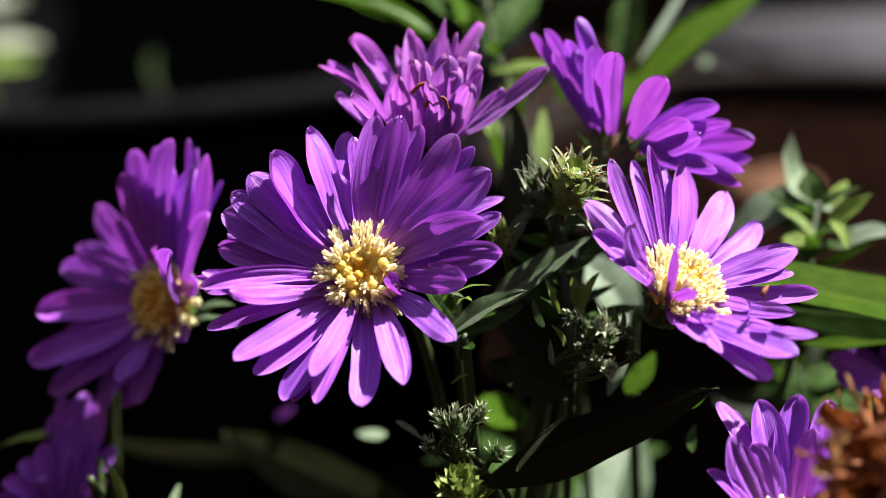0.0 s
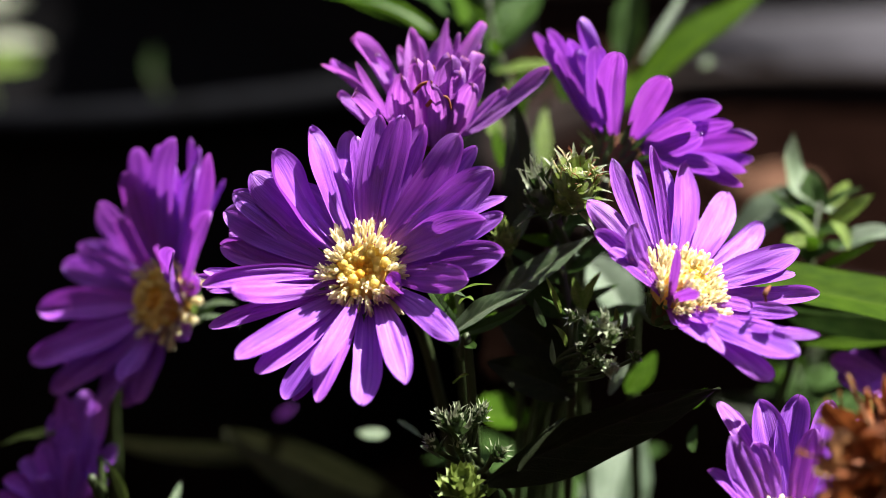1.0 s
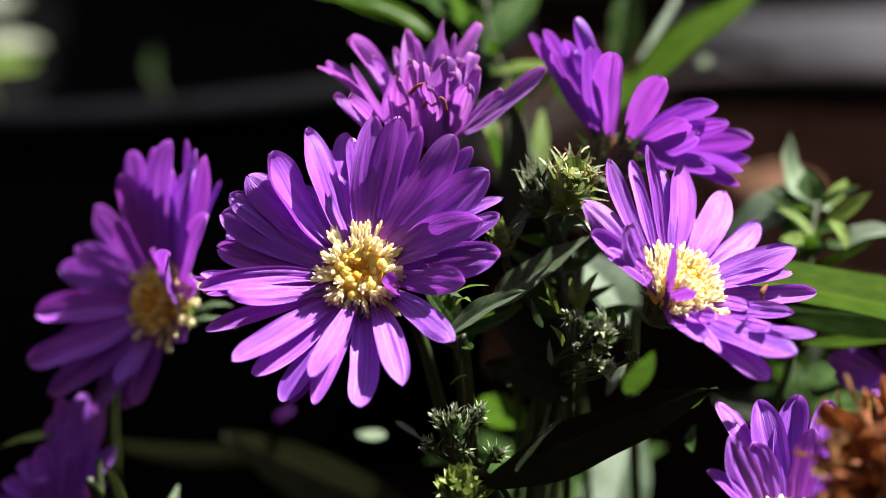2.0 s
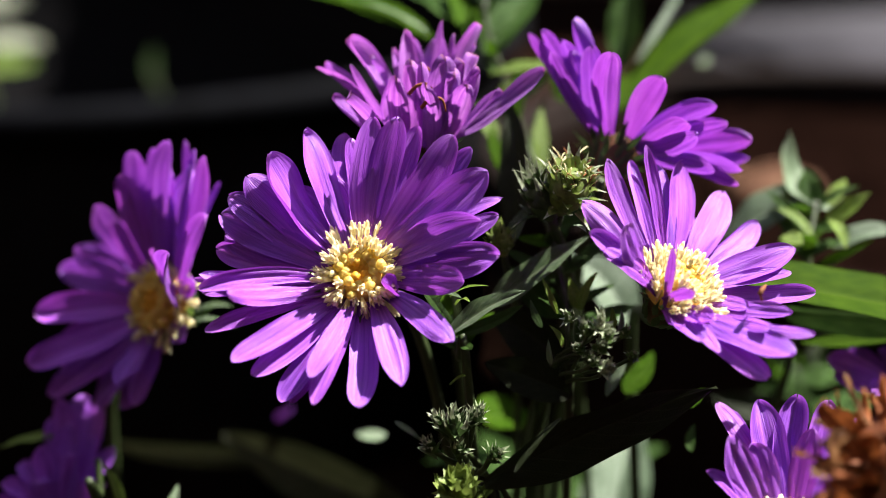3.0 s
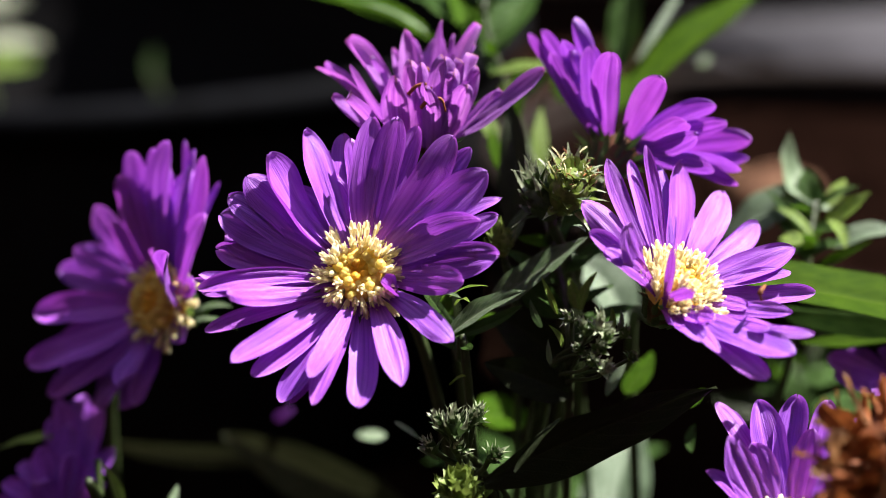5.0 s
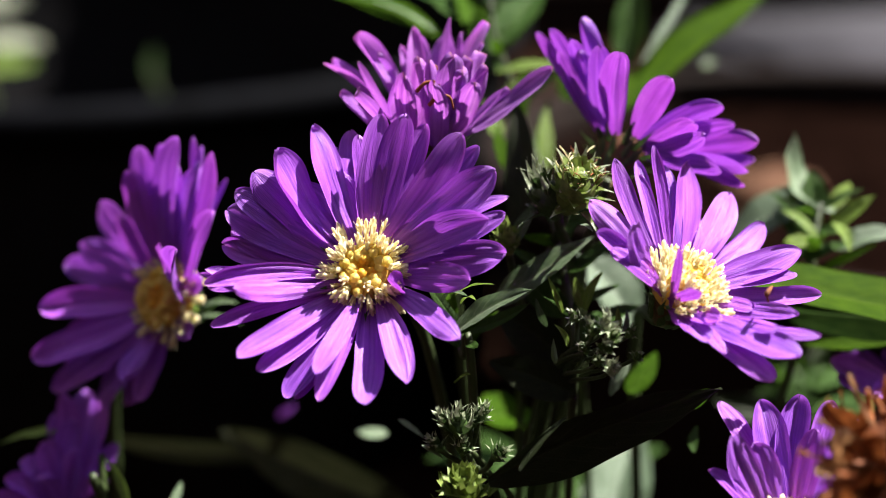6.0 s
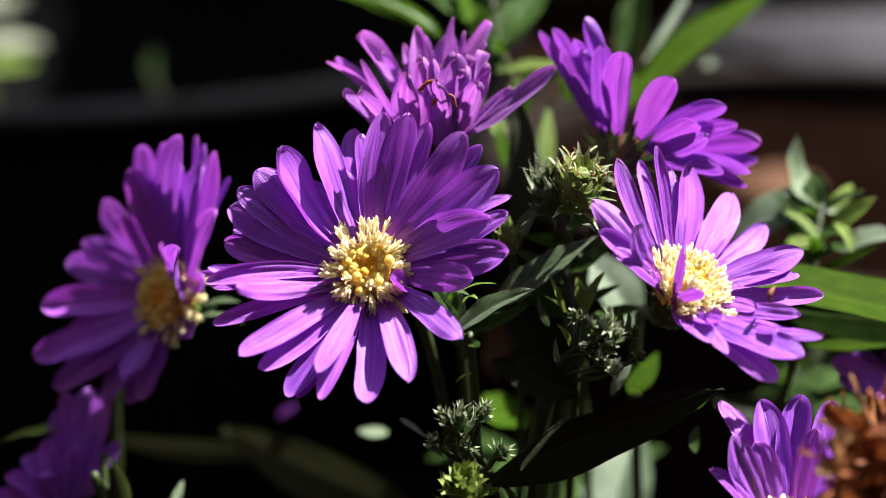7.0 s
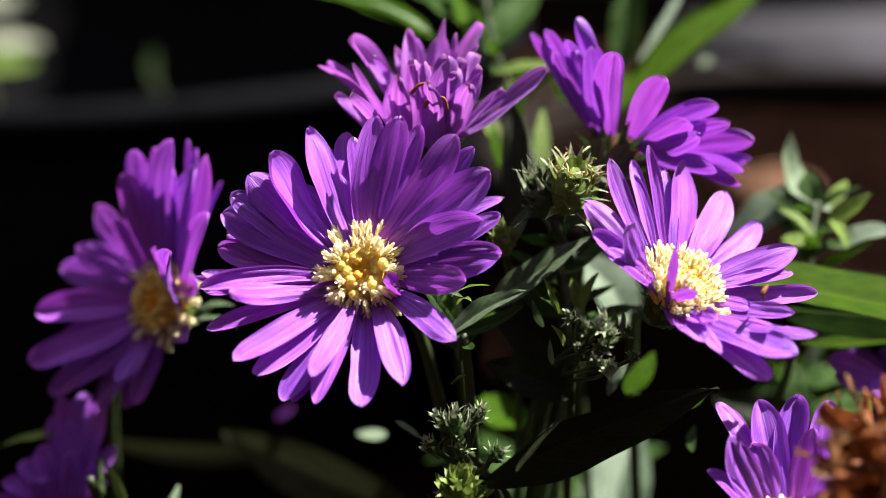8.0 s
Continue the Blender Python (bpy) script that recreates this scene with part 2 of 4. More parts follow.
# ---- petals, florets, bracts, leaves ----
def petal_shape(length, width, rng, arch=0.06, cup=0.16, fold=0.0, ragged=0.0, point=0.0, screw=1.0):
    """A ray petal from its claw at the origin along x; its ends lie on the x axis."""
    skew, twist, wave, hook = rng.uniform(-0.05, 0.05), screw * rng.uniform(-0.35, 0.35), rng.uniform(0, 6.28), rng.uniform(-0.08, 0.02)
    notch, groove = rng.uniform(0.01, 0.045), rng.uniform(0.035, 0.065)
    taper = 3.4 - point - 0.3 * (1 + math.sin(wave * 5.3))

    def at_point(u, v):
        s = 1 - (1 - v) ** 1.7
        c = 2 * u - 1
        w = 0.36 + 0.64 * math.sin(min(1.0, s / 0.55) * math.pi / 2) ** 1.1
        if s > 0.62:
            q = (s - 0.62) / 0.38
            w *= max(0.0, 1 - q ** taper) ** 0.55
        w = max(w, 0.05) * (1 + 0.05 * math.sin(s * 8 + wave * 1.7 + (2.1 if c > 0 else 0)))
        y = 0.5 * width * w * c
        x = length * (s - notch * (1 - abs(c)) ** 2 * max(0, (s - 0.85) / 0.15) - ragged * 0.03 * abs(math.sin(c * 7 + wave)) * s ** 6)
        side = abs(c) ** 1.8
        z = width * (cup * (side - 0.35) * w - groove * math.cos(c * math.pi * 2.5) * min(1, s * 3) * (1 - s ** 6))
        z += width * fold * side * max(0.0, s - 0.35)
        z += length * (arch * 4 * s * (1 - s) + hook * max(0.0, s - 0.72) ** 2 * 6)
        z += 0.02 * width * math.sin(s * 11 + wave + c * 2)
        z += 0.06 * width * c ** 4 * math.sin(s * 12 + wave * 3 + 1.3 * c) * s
        y += length * skew * 4 * s * (1 - s)
        a = twist * s * (1 - 0.4 * s)
        y, z0 = y * math.cos(a), z + y * math.sin(a)
        return Vector((x, y, z0))

    return sheet(18, 8, at_point)


def leaf_shape(length, width, rng, bend=0.08, fold=0.25, point=0.0):
    """A lance-shaped leaf from the origin along x, with a sunk midrib and a slightly wavy edge."""
    wave, skew = rng.uniform(0, 6.28), rng.uniform(-0.06, 0.06)

    def at_point(u, v):
        c = 2 * u - 1
        w = math.sin(math.pi * min(1.0, v ** (0.75 + point) * 0.97 + 0.03)) ** 0.8
        y = 0.5 * width * w * c
        z = length * bend * 4 * v * (1 - v) + 0.5 * width * w * fold * (abs(c) - 0.5)
        z -= width * 0.03 * math.exp(-(c * 6) ** 2)
        z += width * 0.035 * math.sin(v * 15 + wave) * abs(c) ** 2 * (1 if c > 0 else -0.7)
        return Vector((length * v, y + length * skew * 4 * v * (1 - v), z))

    return sheet(18, 10, at_point)


def bract_shape(length, width, curl):
    def at_point(u, v):
        c = 2 * u - 1
        w = (1 - v ** 2.2) * (0.55 + 0.45 * math.sin(math.pi * min(1, v * 1.6)))
        return Vector((length * v, 0.5 * width * w * c, width * 0.25 * (abs(c) ** 2) * w + curl * length * v * v))
    return sheet(5, 2, at_point)


def floret_bud(rng):
    """A closed disc floret: a short neck under a plump, slightly pleated head."""
    mm = 0.001
    bm = lathe([(0.22 * mm, 0), (0.30 * mm, 0.9 * mm), (0.56 * mm, 1.4 * mm), (0.74 * mm, 1.95 * mm), (0.70 * mm, 2.4 * mm), (0.44 * mm, 2.75 * mm), (0.06 * mm, 2.85 * mm)], 15)
    turn = rng.uniform(0, 6.28)
    for v in bm.verts:
        a = math.atan2(v.co.y, v.co.x)
        k = 1 + 0.07 * math.cos(5 * a + turn) * min(1.0, v.co.z / (2 * mm))
        v.co.x, v.co.y = v.co.x * k, v.co.y * k
    return bm


def floret_open(rng):
    """An open disc floret: a slim tube that widens into a bell with five small lobes round a stamen column."""
    mm = 0.001
    bm = lathe([(0.18 * mm, 0), (0.22 * mm, 1.5 * mm), (0.34 * mm, 2.3 * mm), (0.46 * mm, 3.0 * mm), (0.42 * mm, 3.5 * mm)], 10)
    for k in range(5):
        a = 2 * math.pi * k / 5 + rng.uniform(-0.2, 0.2)
        out = rng.uniform(0.35, 0.8)
        ring = []
        for r, z, w in ((0.40, 3.4, 0.23), (0.40 + 0.3 * out, 3.9, 0.17), (0.40 + 0.55 * out, 4.2, 0.03)):
            for side in (-1, 1):
                ring.append(bm.verts.new((mm * (r * math.cos(a) - side * w * math.sin(a)), mm * (r * math.sin(a) + side * w * math.cos(a)), mm * z)))
        bm.faces.new((ring[0], ring[1], ring[3], ring[2]))
        bm.faces.new((ring[2], ring[3], ring[5], ring[4]))
    column = [[bm.verts.new((mm * r * math.cos(2 * math.pi * k / 6), mm * r * math.sin(2 * math.pi * k / 6), mm * z)) for k in range(6)]
              for r, z in ((0.20, 2.8), (0.25, 4.3), (0.10, 4.7))]
    for a, b in zip(column, column[1:]):
        for k in range(6):
            bm.faces.new((a[k], a[(k + 1) % 6], b[(k + 1) % 6], b[k]))
    bm.faces.new(column[-1])
    return bm


def two_tone(name, bm, low, high, height):
    """A mesh with one material below a height and another above it."""
    me = mesh_of(name, bm, low)
    me.materials.append(high)
    for face in me.polygons:
        face.material_index = 1 if face.center.z > height else 0
    return me


FLORET_RNG = random.Random(77)
BUDS = [mesh_of("floret_bud", floret_bud(FLORET_RNG), YELLOW) for k in range(3)]
YOUNG_BUDS = [mesh_of("floret_bud", floret_bud(FLORET_RNG), GOLD) for k in range(2)]
OPEN_FLORETS = [two_tone("floret_open", floret_open(FLORET_RNG), FLORET_TUBE, CREAM, 0.0019) for k in range(5)]
BRACT_OUT = mesh_of("bract_out", bract_shape(0.0040, 0.0012, 0.30), DARK_BRACT)
BRACT_IN = mesh_of("bract_in", bract_shape(0.0046, 0.0013, 0.12), DARK_BRACT)
SWAYING = []
SOIL_TOP = 0.118


def sway_thing(name, base, label, category, group=""):
    """An Empty at the foot of a stem, kept for the sway."""
    ob = new(name)
    ob.empty_display_size = 0.005
    ob.matrix_basis = Matrix.Translation(base)
    SWAYING.append(ob)
    return tagged(ob, label, category, group)


def stem_part(thing, base, points, thick, name="stem"):
    curve = bent([Vector(p) - Vector(base) for p in points])
    n = len(curve) - 1
    return part(name, tube(curve, [thick * (1.25 - 0.35 * i / n) for i in range(n + 1)]), STEM, thing)


def cup_with_bracts(thing, head, radius, depth, rng):
    """The green cup under a flower head, with three rows of bracts."""
    cup = part("cup", lathe([(0.0011, -depth), (radius * 0.62, -depth * 0.75), (radius * 0.9, -depth * 0.35), (radius, 0)], 20), CUP, thing, at=head)
    for row in range(3):
        for k in range(12):
            a = 2 * math.pi * (k + 0.5 * (row % 2)) / 12 + rng.uniform(-0.1, 0.1)
            lift = 58 - 14 * row + rng.uniform(-9, 9)
            m = Matrix.Rotation(a, 4, "Z") @ Matrix.Translation((radius * (0.62 + 0.14 * row), 0, -depth * (0.85 - 0.28 * row))) @ Matrix.Rotation(-radians(lift), 4, "Y")
            part("bract", BRACT_IN if row == 2 else BRACT_OUT, BRACT, cup, at=m)
    return cup


def flower_disc(thing, head, disc, rng, open_share, splay):
    """The mound of florets: young buds in a shallow dip, plump buds round it, long open florets splayed at the rim."""
    ground = part("disc", lathe([(disc * 0.99, -0.0014), (disc * 0.96, 0.0004), (disc * 0.74, 0.0017), (disc * 0.40, 0.0020), (disc * 0.02, 0.0016)], 28), DISC, thing, "golden yellow disc with open florets", at=head)
    count = 120
    for i in range(count):
        q = math.sqrt((i + 0.5) / count)
        a = i * 2.39996 + rng.uniform(-0.14, 0.14)
        r = disc * q * rng.uniform(0.95, 1.03)
        opened = q > 1 - open_share * rng.uniform(0.75, 1.2)
        if opened:
            lean, size = 8 + splay * q ** 2.4 + rng.uniform(-20, 20), rng.uniform(0.58, 0.98)
            shape, thick = rng.choice(OPEN_FLORETS), rng.uniform(0.95, 1.45)
        else:
            lean, size = 34 * q + rng.uniform(-10, 10), rng.uniform(0.50, 0.82) + 0.30 * q
            shape, thick = rng.choice(YOUNG_BUDS if q < 0.34 else BUDS), rng.uniform(1.0, 1.2)
        m = (Matrix.Translation((r * math.cos(a), r * math.sin(a), 0.0018 * (1 - q ** 4) - 0.0012 - 0.0005 * (1 - q) ** 2)) @ Matrix.Rotation(a + rng.uniform(-0.25, 0.25), 4, "Z")
             @ Matrix.Rotation(radians(lean), 4, "Y") @ Matrix.Rotation(rng.uniform(0, 6.28), 4, "Z") @ Matrix.Diagonal((size * thick, size * thick, size, 1)))
        part("floret", shape, YELLOW, ground, at=m)
    return ground


def aster_flower(centre, axis, petals, foot, label, seed, petal_mat=PETAL, r0=0.0036, disc=0.0039, open_share=0.5, thick=0.0008, wilt=0.0, dry=0, joint=None, splay=70):
    """A flower on its stem. petals: azimuth round the axis, turn sideways at the claw, length, lift, width (degrees and millimetres), roll, and the arch where it is strong."""
    rng = random.Random(seed)
    thing = sway_thing("aster_flower", foot, label, "flower", "aster flowers")
    head = Matrix.Translation(-Vector(foot)) @ facing(centre, axis)
    for n, (azimuth, aside, length, lift, wide, roll, *arch) in enumerate(petals):
        shape = petal_shape(length * 0.001, wide * 0.001, rng, arch=arch[0] if arch else rng.uniform(-0.04, 0.06), cup=rng.uniform(-0.10, 0.24),
                            fold=rng.choice((0, 0, 0.12, 0.25)) + wilt * rng.uniform(0, 0.9), ragged=rng.choice((0, 0, 1)), point=wilt * rng.uniform(0.6, 1.7) + rng.choice((0, 0, 0.4, 0.8)) * (1 - wilt), screw=1 + 2.6 * wilt)
        m = (Matrix.Rotation(radians(azimuth), 4, "Z") @ Matrix.Translation((r0, 0, -0.0004 * (n % 3))) @ Matrix.Rotation(radians(aside), 4, "Z")
             @ Matrix.Rotation(-radians(lift), 4, "Y") @ Matrix.Rotation(roll + rng.uniform(-0.12, 0.12), 4, "X"))
        part("petal", shape, petal_mat, thing, at=head @ m)
    if disc:
        flower_disc(thing, head, disc, rng, open_share, splay)
    for k in range(dry):
        a, h = rng.uniform(0, 6.28), rng.uniform(0.006, 0.011)
        out = rng.uniform(0.002, 0.006)
        p = Vector((out * math.cos(a), out * math.sin(a) - 0.003, h))
        side = Vector((rng.uniform(-1, 1), rng.uniform(-0.6, 0.2), 0)).normalized()
        pts = bent([p, p + side * 0.0012 + Vector((0, 0, 0.0012)), p + side * 0.0028 + Vector((0, 0, 0.0013)), p + side * 0.0034 - Vector((0, 0, 0.0004))], 5)
        part("dry_curl", tube(pts, [0.00030 - 0.00018 * i / len(pts) for i in range(len(pts))], 6), BROWN, thing, "curled brown dry petal end", at=head)
    cup_with_bracts(thing, head, r0 * 0.95, 0.0062, rng)
    under = Vector(centre) - Vector(axis).normalized() * 0.0060
    mid = Vector(joint) if joint else (under - Vector(axis).normalized() * 0.022).lerp(Vector((*Vector(foot).xy, under.z - 0.035)), 0.45)
    stem_part(thing, foot, [foot, Vector(foot).lerp(mid, 0.55) + Vector((0.002, 0.002, 0)), mid, under], thick)
    return thing


def add_leaves(thing, leaves, rng):
    """Leaves on a stem's thing: (base, tip, width, face, material, bend)."""
    for base, tip, width, face, mat, bend in leaves:
        m, length = along(base, tip, face)
        part("leaf", leaf_shape(length, width, rng, bend, rng.uniform(0.12, 0.35), rng.uniform(-0.1, 0.15)), mat, thing, at=Matrix.Translation(-thing.matrix_basis.translation) @ m)


def leafy_stem(foot, points, leaves, label, seed, thick=0.00055, low_leaves=9, small=10):
    """A stem with leaves: (base, tip, width, face, material, bend)."""
    rng = random.Random(seed)
    thing = sway_thing("leafy_stem", foot, label, "stem", "leafy aster stems")
    stem_part(thing, foot, [foot, *points], thick)
    first, second = Vector(foot), Vector(points[0])
    low = []
    for k in range(low_leaves):
        a = k * 2.4 + seed
        base = first.lerp(second, 0.25 + 0.45 * k / low_leaves)
        tip = base + Vector((math.cos(a), math.sin(a), rng.uniform(-0.1, 0.5))) * rng.uniform(0.022, 0.034)
        low.append((base, tip, rng.uniform(0.006, 0.009), (0, 0, 1), LEAF, rng.uniform(0.05, 0.14)))
    curve = bent([foot, *points])
    for k in range(small):
        p = curve[min(len(curve) - 1, int(len(curve) * (0.45 + 0.55 * k / max(1, small))))]
        a = k * 2.4 + seed * 1.7
        tip = p + Vector((math.cos(a), math.sin(a), rng.uniform(0.2, 1.0))) * rng.uniform(0.006, 0.011)
        low.append((p, tip, rng.uniform(0.0012, 0.0024), (-0.2, -0.6, 0.8), rng.choice((LEAF, LEAF, YOUNG_LEAF)), rng.uniform(-0.1, 0.15)))
    add_leaves(thing, [*leaves, *low], rng)
    return thing


def aster_bud(centre, axis, radius, rows, foot, label, seed, spread=35, florets=0, length=1.0, mat=BRACT, wide=1.0, ends=None, thick=0.0008):
    """A spiky green bud of overlapping bracts, some with withered florets in its mouth."""
    rng = random.Random(seed)
    thing = sway_thing("flower_bud", foot, label, "flower bud", "aster buds")
    head = Matrix.Translation(-Vector(foot)) @ facing(centre, axis)
    core = part("bud_core", lathe([(thick, -radius * 1.5), (radius * 0.75, -radius * 0.8), (radius * 0.9, 0), (radius * 0.7, radius * 0.6), (radius * 0.05, radius * 0.8)], 18), mat, thing, at=head)
    shapes = []
    for curl in (0.6, 0.3, 0.05, -0.2, -0.4):
        me = mesh_of("bud_bract", bract_shape(0.0040 * length * rng.uniform(0.75, 1.3), 0.0012 * wide * rng.uniform(0.8, 1.3), curl), mat)
        me.materials.append(ends or mat)
        for face in me.polygons:
            face.material_index = 1 if face.center.x > 0.0025 * length else 0
        shapes.append(me)
    for row in range(rows):
        n = 9 + row
        f = row / max(1, rows - 1)
        for k in range(n):
            a = 2 * math.pi * (k + 0.5 * (row % 2)) / n + rng.uniform(-0.2, 0.2)
            lift = spread + 45 * f + rng.uniform(-16, 16)
            r = radius * (0.8 + 0.15 * math.sin(f * 3.14)) * (1 - 0.45 * f)
            m = Matrix.Rotation(a, 4, "Z") @ Matrix.Translation((r, 0, radius * (-0.9 + 1.4 * f))) @ Matrix.Rotation(-radians(lift), 4, "Y") @ Matrix.Rotation(rng.uniform(-0.4, 0.4), 4, "X")
            part("bract", rng.choice(shapes), mat, core, at=m)
    for k in range(florets):
        a, r = rng.uniform(0, 6.28), radius * math.sqrt(rng.random()) * 0.8
        base = Vector((r * math.cos(a), r * math.sin(a), radius * 0.4))
        way = Vector((math.cos(a) * rng.uniform(0, 0.9), math.sin(a) * rng.uniform(0, 0.9), rng.uniform(0.5, 1)))
        bow = Vector((rng.uniform(-1, 1), rng.uniform(-1, 1), 0)) * 0.0012
        pts = bent([base, base + way * 0.0012 + bow * 0.3, base + way * 0.0020 + bow * 0.9, base + way * 0.0022 + bow * 1.7], 4)
        part("withered_floret", tube(pts, [0.00008] * len(pts), 5), rng.choice((CREAM, BROWN, LIME_BRACT, LIME_BRACT)), core, at=Matrix())
    under = Vector(centre) - Vector(axis).normalized() * radius * 1.4
    mid = (under - Vector(axis).normalized() * 0.015).lerp(Vector((*Vector(foot).xy, under.z - 0.03)), 0.4)
    stem_part(thing, foot, [foot, Vector(foot).lerp(mid, 0.5), mid, under], thick)
    return thing


def withered_flower(centre, axis, foot, label, seed):
    """A dead flower head: a tangle of crumpled brown rays and threads."""
    rng = random.Random(seed)
    thing = sway_thing("withered_flower", foot, label, "flower", "aster flowers")
    head = Matrix.Translation(-Vector(foot)) @ facing(centre, axis)
    core = part("seed_head", lathe([(0.0010, -0.004), (0.0024, -0.002), (0.0030, 0.0005), (0.0022, 0.0020), (0.0004, 0.0026)], 20), BROWN, thing, at=head)
    for k in range(96):
        broad = k < 58
        a, lift = rng.uniform(0, 6.28), radians(rng.uniform(-25, 85))
        length = rng.uniform(0.006, 0.0098) if broad else rng.uniform(0.004, 0.0090)
        wide = rng.uniform(0.0020, 0.0036) if broad else rng.uniform(0.0005, 0.0010)
        w1, w2, w3 = (rng.uniform(0, 6) for _ in range(3))
        curl, twist = rng.choice((-1, 1)) * rng.uniform(1.2, 3.0), rng.uniform(-1.8, 1.8)

        def at_point(u, v):
            c = 2 * u - 1
            s = (0.45 + 1.1 * v - 0.9 * v ** 3) * wide
            bow = curl * v * v
            x = length * (math.sin(bow) / curl * 1.1 + 0.45 * v)
            z = length * (1 - math.cos(bow)) / curl * 0.9 + 0.00035 * math.sin(v * 11 + w1) + 0.0003 * math.sin(v * 19 + w3 + 2 * c)
            fold, turn = 1.1 * c * c * s * 0.5, twist * v
            y, h = 0.5 * s * c * (0.85 + 0.15 * math.sin(v * 13 + w2)), fold * 0.7 + 0.00025 * math.sin(c * 5 + w2 + v * 7)
            return Vector((x, y * math.cos(turn) - h * math.sin(turn) + 0.0004 * math.sin(v * 8 + w1), z + y * math.sin(turn) + h * math.cos(turn)))

        m = Matrix.Rotation(a, 4, "Z") @ Matrix.Translation((0.0020, 0, rng.uniform(-0.001, 0.002))) @ Matrix.Rotation(-lift, 4, "Y")
        part("withered_petal", sheet(16, 8, at_point), rng.choice((BROWN, BROWN, TAN)), thing, at=head @ m)
    under = Vector(centre) - Vector(axis).normalized() * 0.0035
    stem_part(thing, foot, [foot, Vector(foot).lerp(under, 0.6) + Vector((0, 0.004, 0)), under], 0.0010)
    return thing


# ---- ground and what stands behind the asters ----
def ground_sheet():
    bm = bmesh.new()
    rings = [0.0, 0.4, 0.8, 1.4, 2.5, 5, 12, 40, 200, 1500]
    prev = [bm.verts.new((0, 0, 0))]
    for r in rings[1:]:
        ring = []
        for k in range(48):
            a = 2 * math.pi * k / 48
            x, y = r * math.cos(a), r * math.sin(a)
            ring.append(bm.verts.new((x, y, 0.008 * noise.noise(Vector((x * 3, y * 3, 0))) if r < 6 else 0)))
        for k in range(48):
            if len(prev) == 1:
                bm.faces.new((prev[0], ring[k], ring[(k + 1) % 48]))
            else:
                bm.faces.new((prev[k], ring[k], ring[(k + 1) % 48], prev[(k + 1) % 48]))
        prev = ring
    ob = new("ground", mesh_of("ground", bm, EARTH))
    return tagged(ob, "brown earth, darkened as in shade", kind="structure")


def plant_pot(x, y, radius, height, soil, label, wall=0.003, lip=0.007, mat=BLACK, rim=RIM_BLACK, rim_label="black rolled rim, tinted with skylight"):
    """A round pot with a rolled lip, filled with soil."""
    thing = new("plant_pot")
    thing.empty_display_size = 0.02
    thing.matrix_basis = Matrix.Translation((x, y, 0.004))
    tagged(thing, label, "plant pot")
    low = radius * 0.97
    r = radius
    profile = [(0.001, 0.0), (low - 0.004, 0.0), (low, 0.004), (r, height - 2.4 * lip), (r - wall * 0.5, height - 0.7 * lip), (r - wall, height - 2.4 * lip), (low - wall, 0.006), (0.001, 0.006)]
    part("pot_body", lathe(profile, 96), mat, thing)
    rolled = [(r + 0.02 * lip, height - 2.4 * lip), (r + lip, height - 2.0 * lip), (r + lip * 1.1, height - lip), (r + lip, height - 0.35 * lip), (r + 0.5 * lip, height),
              (r - 0.1 * lip, height - 0.1 * lip), (r - wall * 0.9, height - 0.6 * lip)]
    part("rim", lathe(rolled, 96), rim, thing, rim_label)
    bm = bmesh.new()
    inner = low + (r - low) * soil / height - wall - 0.0005
    rings = []
    for i in range(13):
        rr = inner * i / 12
        rings.append([bm.verts.new((rr * math.cos(a), rr * math.sin(a), soil + (0.006 * noise.noise(Vector((rr * math.cos(a), rr * math.sin(a), 0)) * 40) if i < 12 else 0)))
                      for a in (2 * math.pi * k / 40 for k in range(40))] if i else [bm.verts.new((0, 0, soil))])
    for k in range(40):
        bm.faces.new((rings[0][0], rings[1][k], rings[1][(k + 1) % 40]))
        for i in range(1, 12):
            bm.faces.new((rings[i][k], rings[i + 1][k], rings[i + 1][(k + 1) % 40], rings[i][(k + 1) % 40]))
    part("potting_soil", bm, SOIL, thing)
    return thing


def stone_block(x, y, turn, size, label):
    """A pale stone with worn edges, lying on the ground."""
    bm = bmesh.new()
    bmesh.ops.create_cube(bm, size=1.0)
    bmesh.ops.scale(bm, vec=size, verts=bm.verts)
    bmesh.ops.bevel(bm, geom=bm.edges[:], offset=0.012, segments=3, affect="EDGES")
    bmesh.ops.subdivide_edges(bm, edges=bm.edges[:], cuts=3, use_grid_fill=True)
    for v in bm.verts:
        v.co += Vector([noise.noise(v.co * 14 + Vector((k * 9, 0, 0))) for k in range(3)]) * 0.006
    ob = new("stone_block", mesh_of("stone_block", bm, STONE))
    ob.matrix_basis = pose(x, y, size[2] / 2 - 0.002, 0, 0, turn)
    return tagged(ob, label, "stone")


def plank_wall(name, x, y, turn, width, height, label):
    """A closed board fence: upright boards side by side. Added out of view to screen the sky."""
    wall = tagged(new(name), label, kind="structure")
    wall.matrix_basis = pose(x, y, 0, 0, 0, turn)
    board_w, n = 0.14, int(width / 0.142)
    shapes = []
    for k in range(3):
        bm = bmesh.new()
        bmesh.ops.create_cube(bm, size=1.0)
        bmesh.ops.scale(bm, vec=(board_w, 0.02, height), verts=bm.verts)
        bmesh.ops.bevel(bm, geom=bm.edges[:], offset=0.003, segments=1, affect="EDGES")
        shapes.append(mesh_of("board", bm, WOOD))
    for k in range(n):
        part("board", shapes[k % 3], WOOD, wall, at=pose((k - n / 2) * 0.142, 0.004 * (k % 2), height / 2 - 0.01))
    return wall


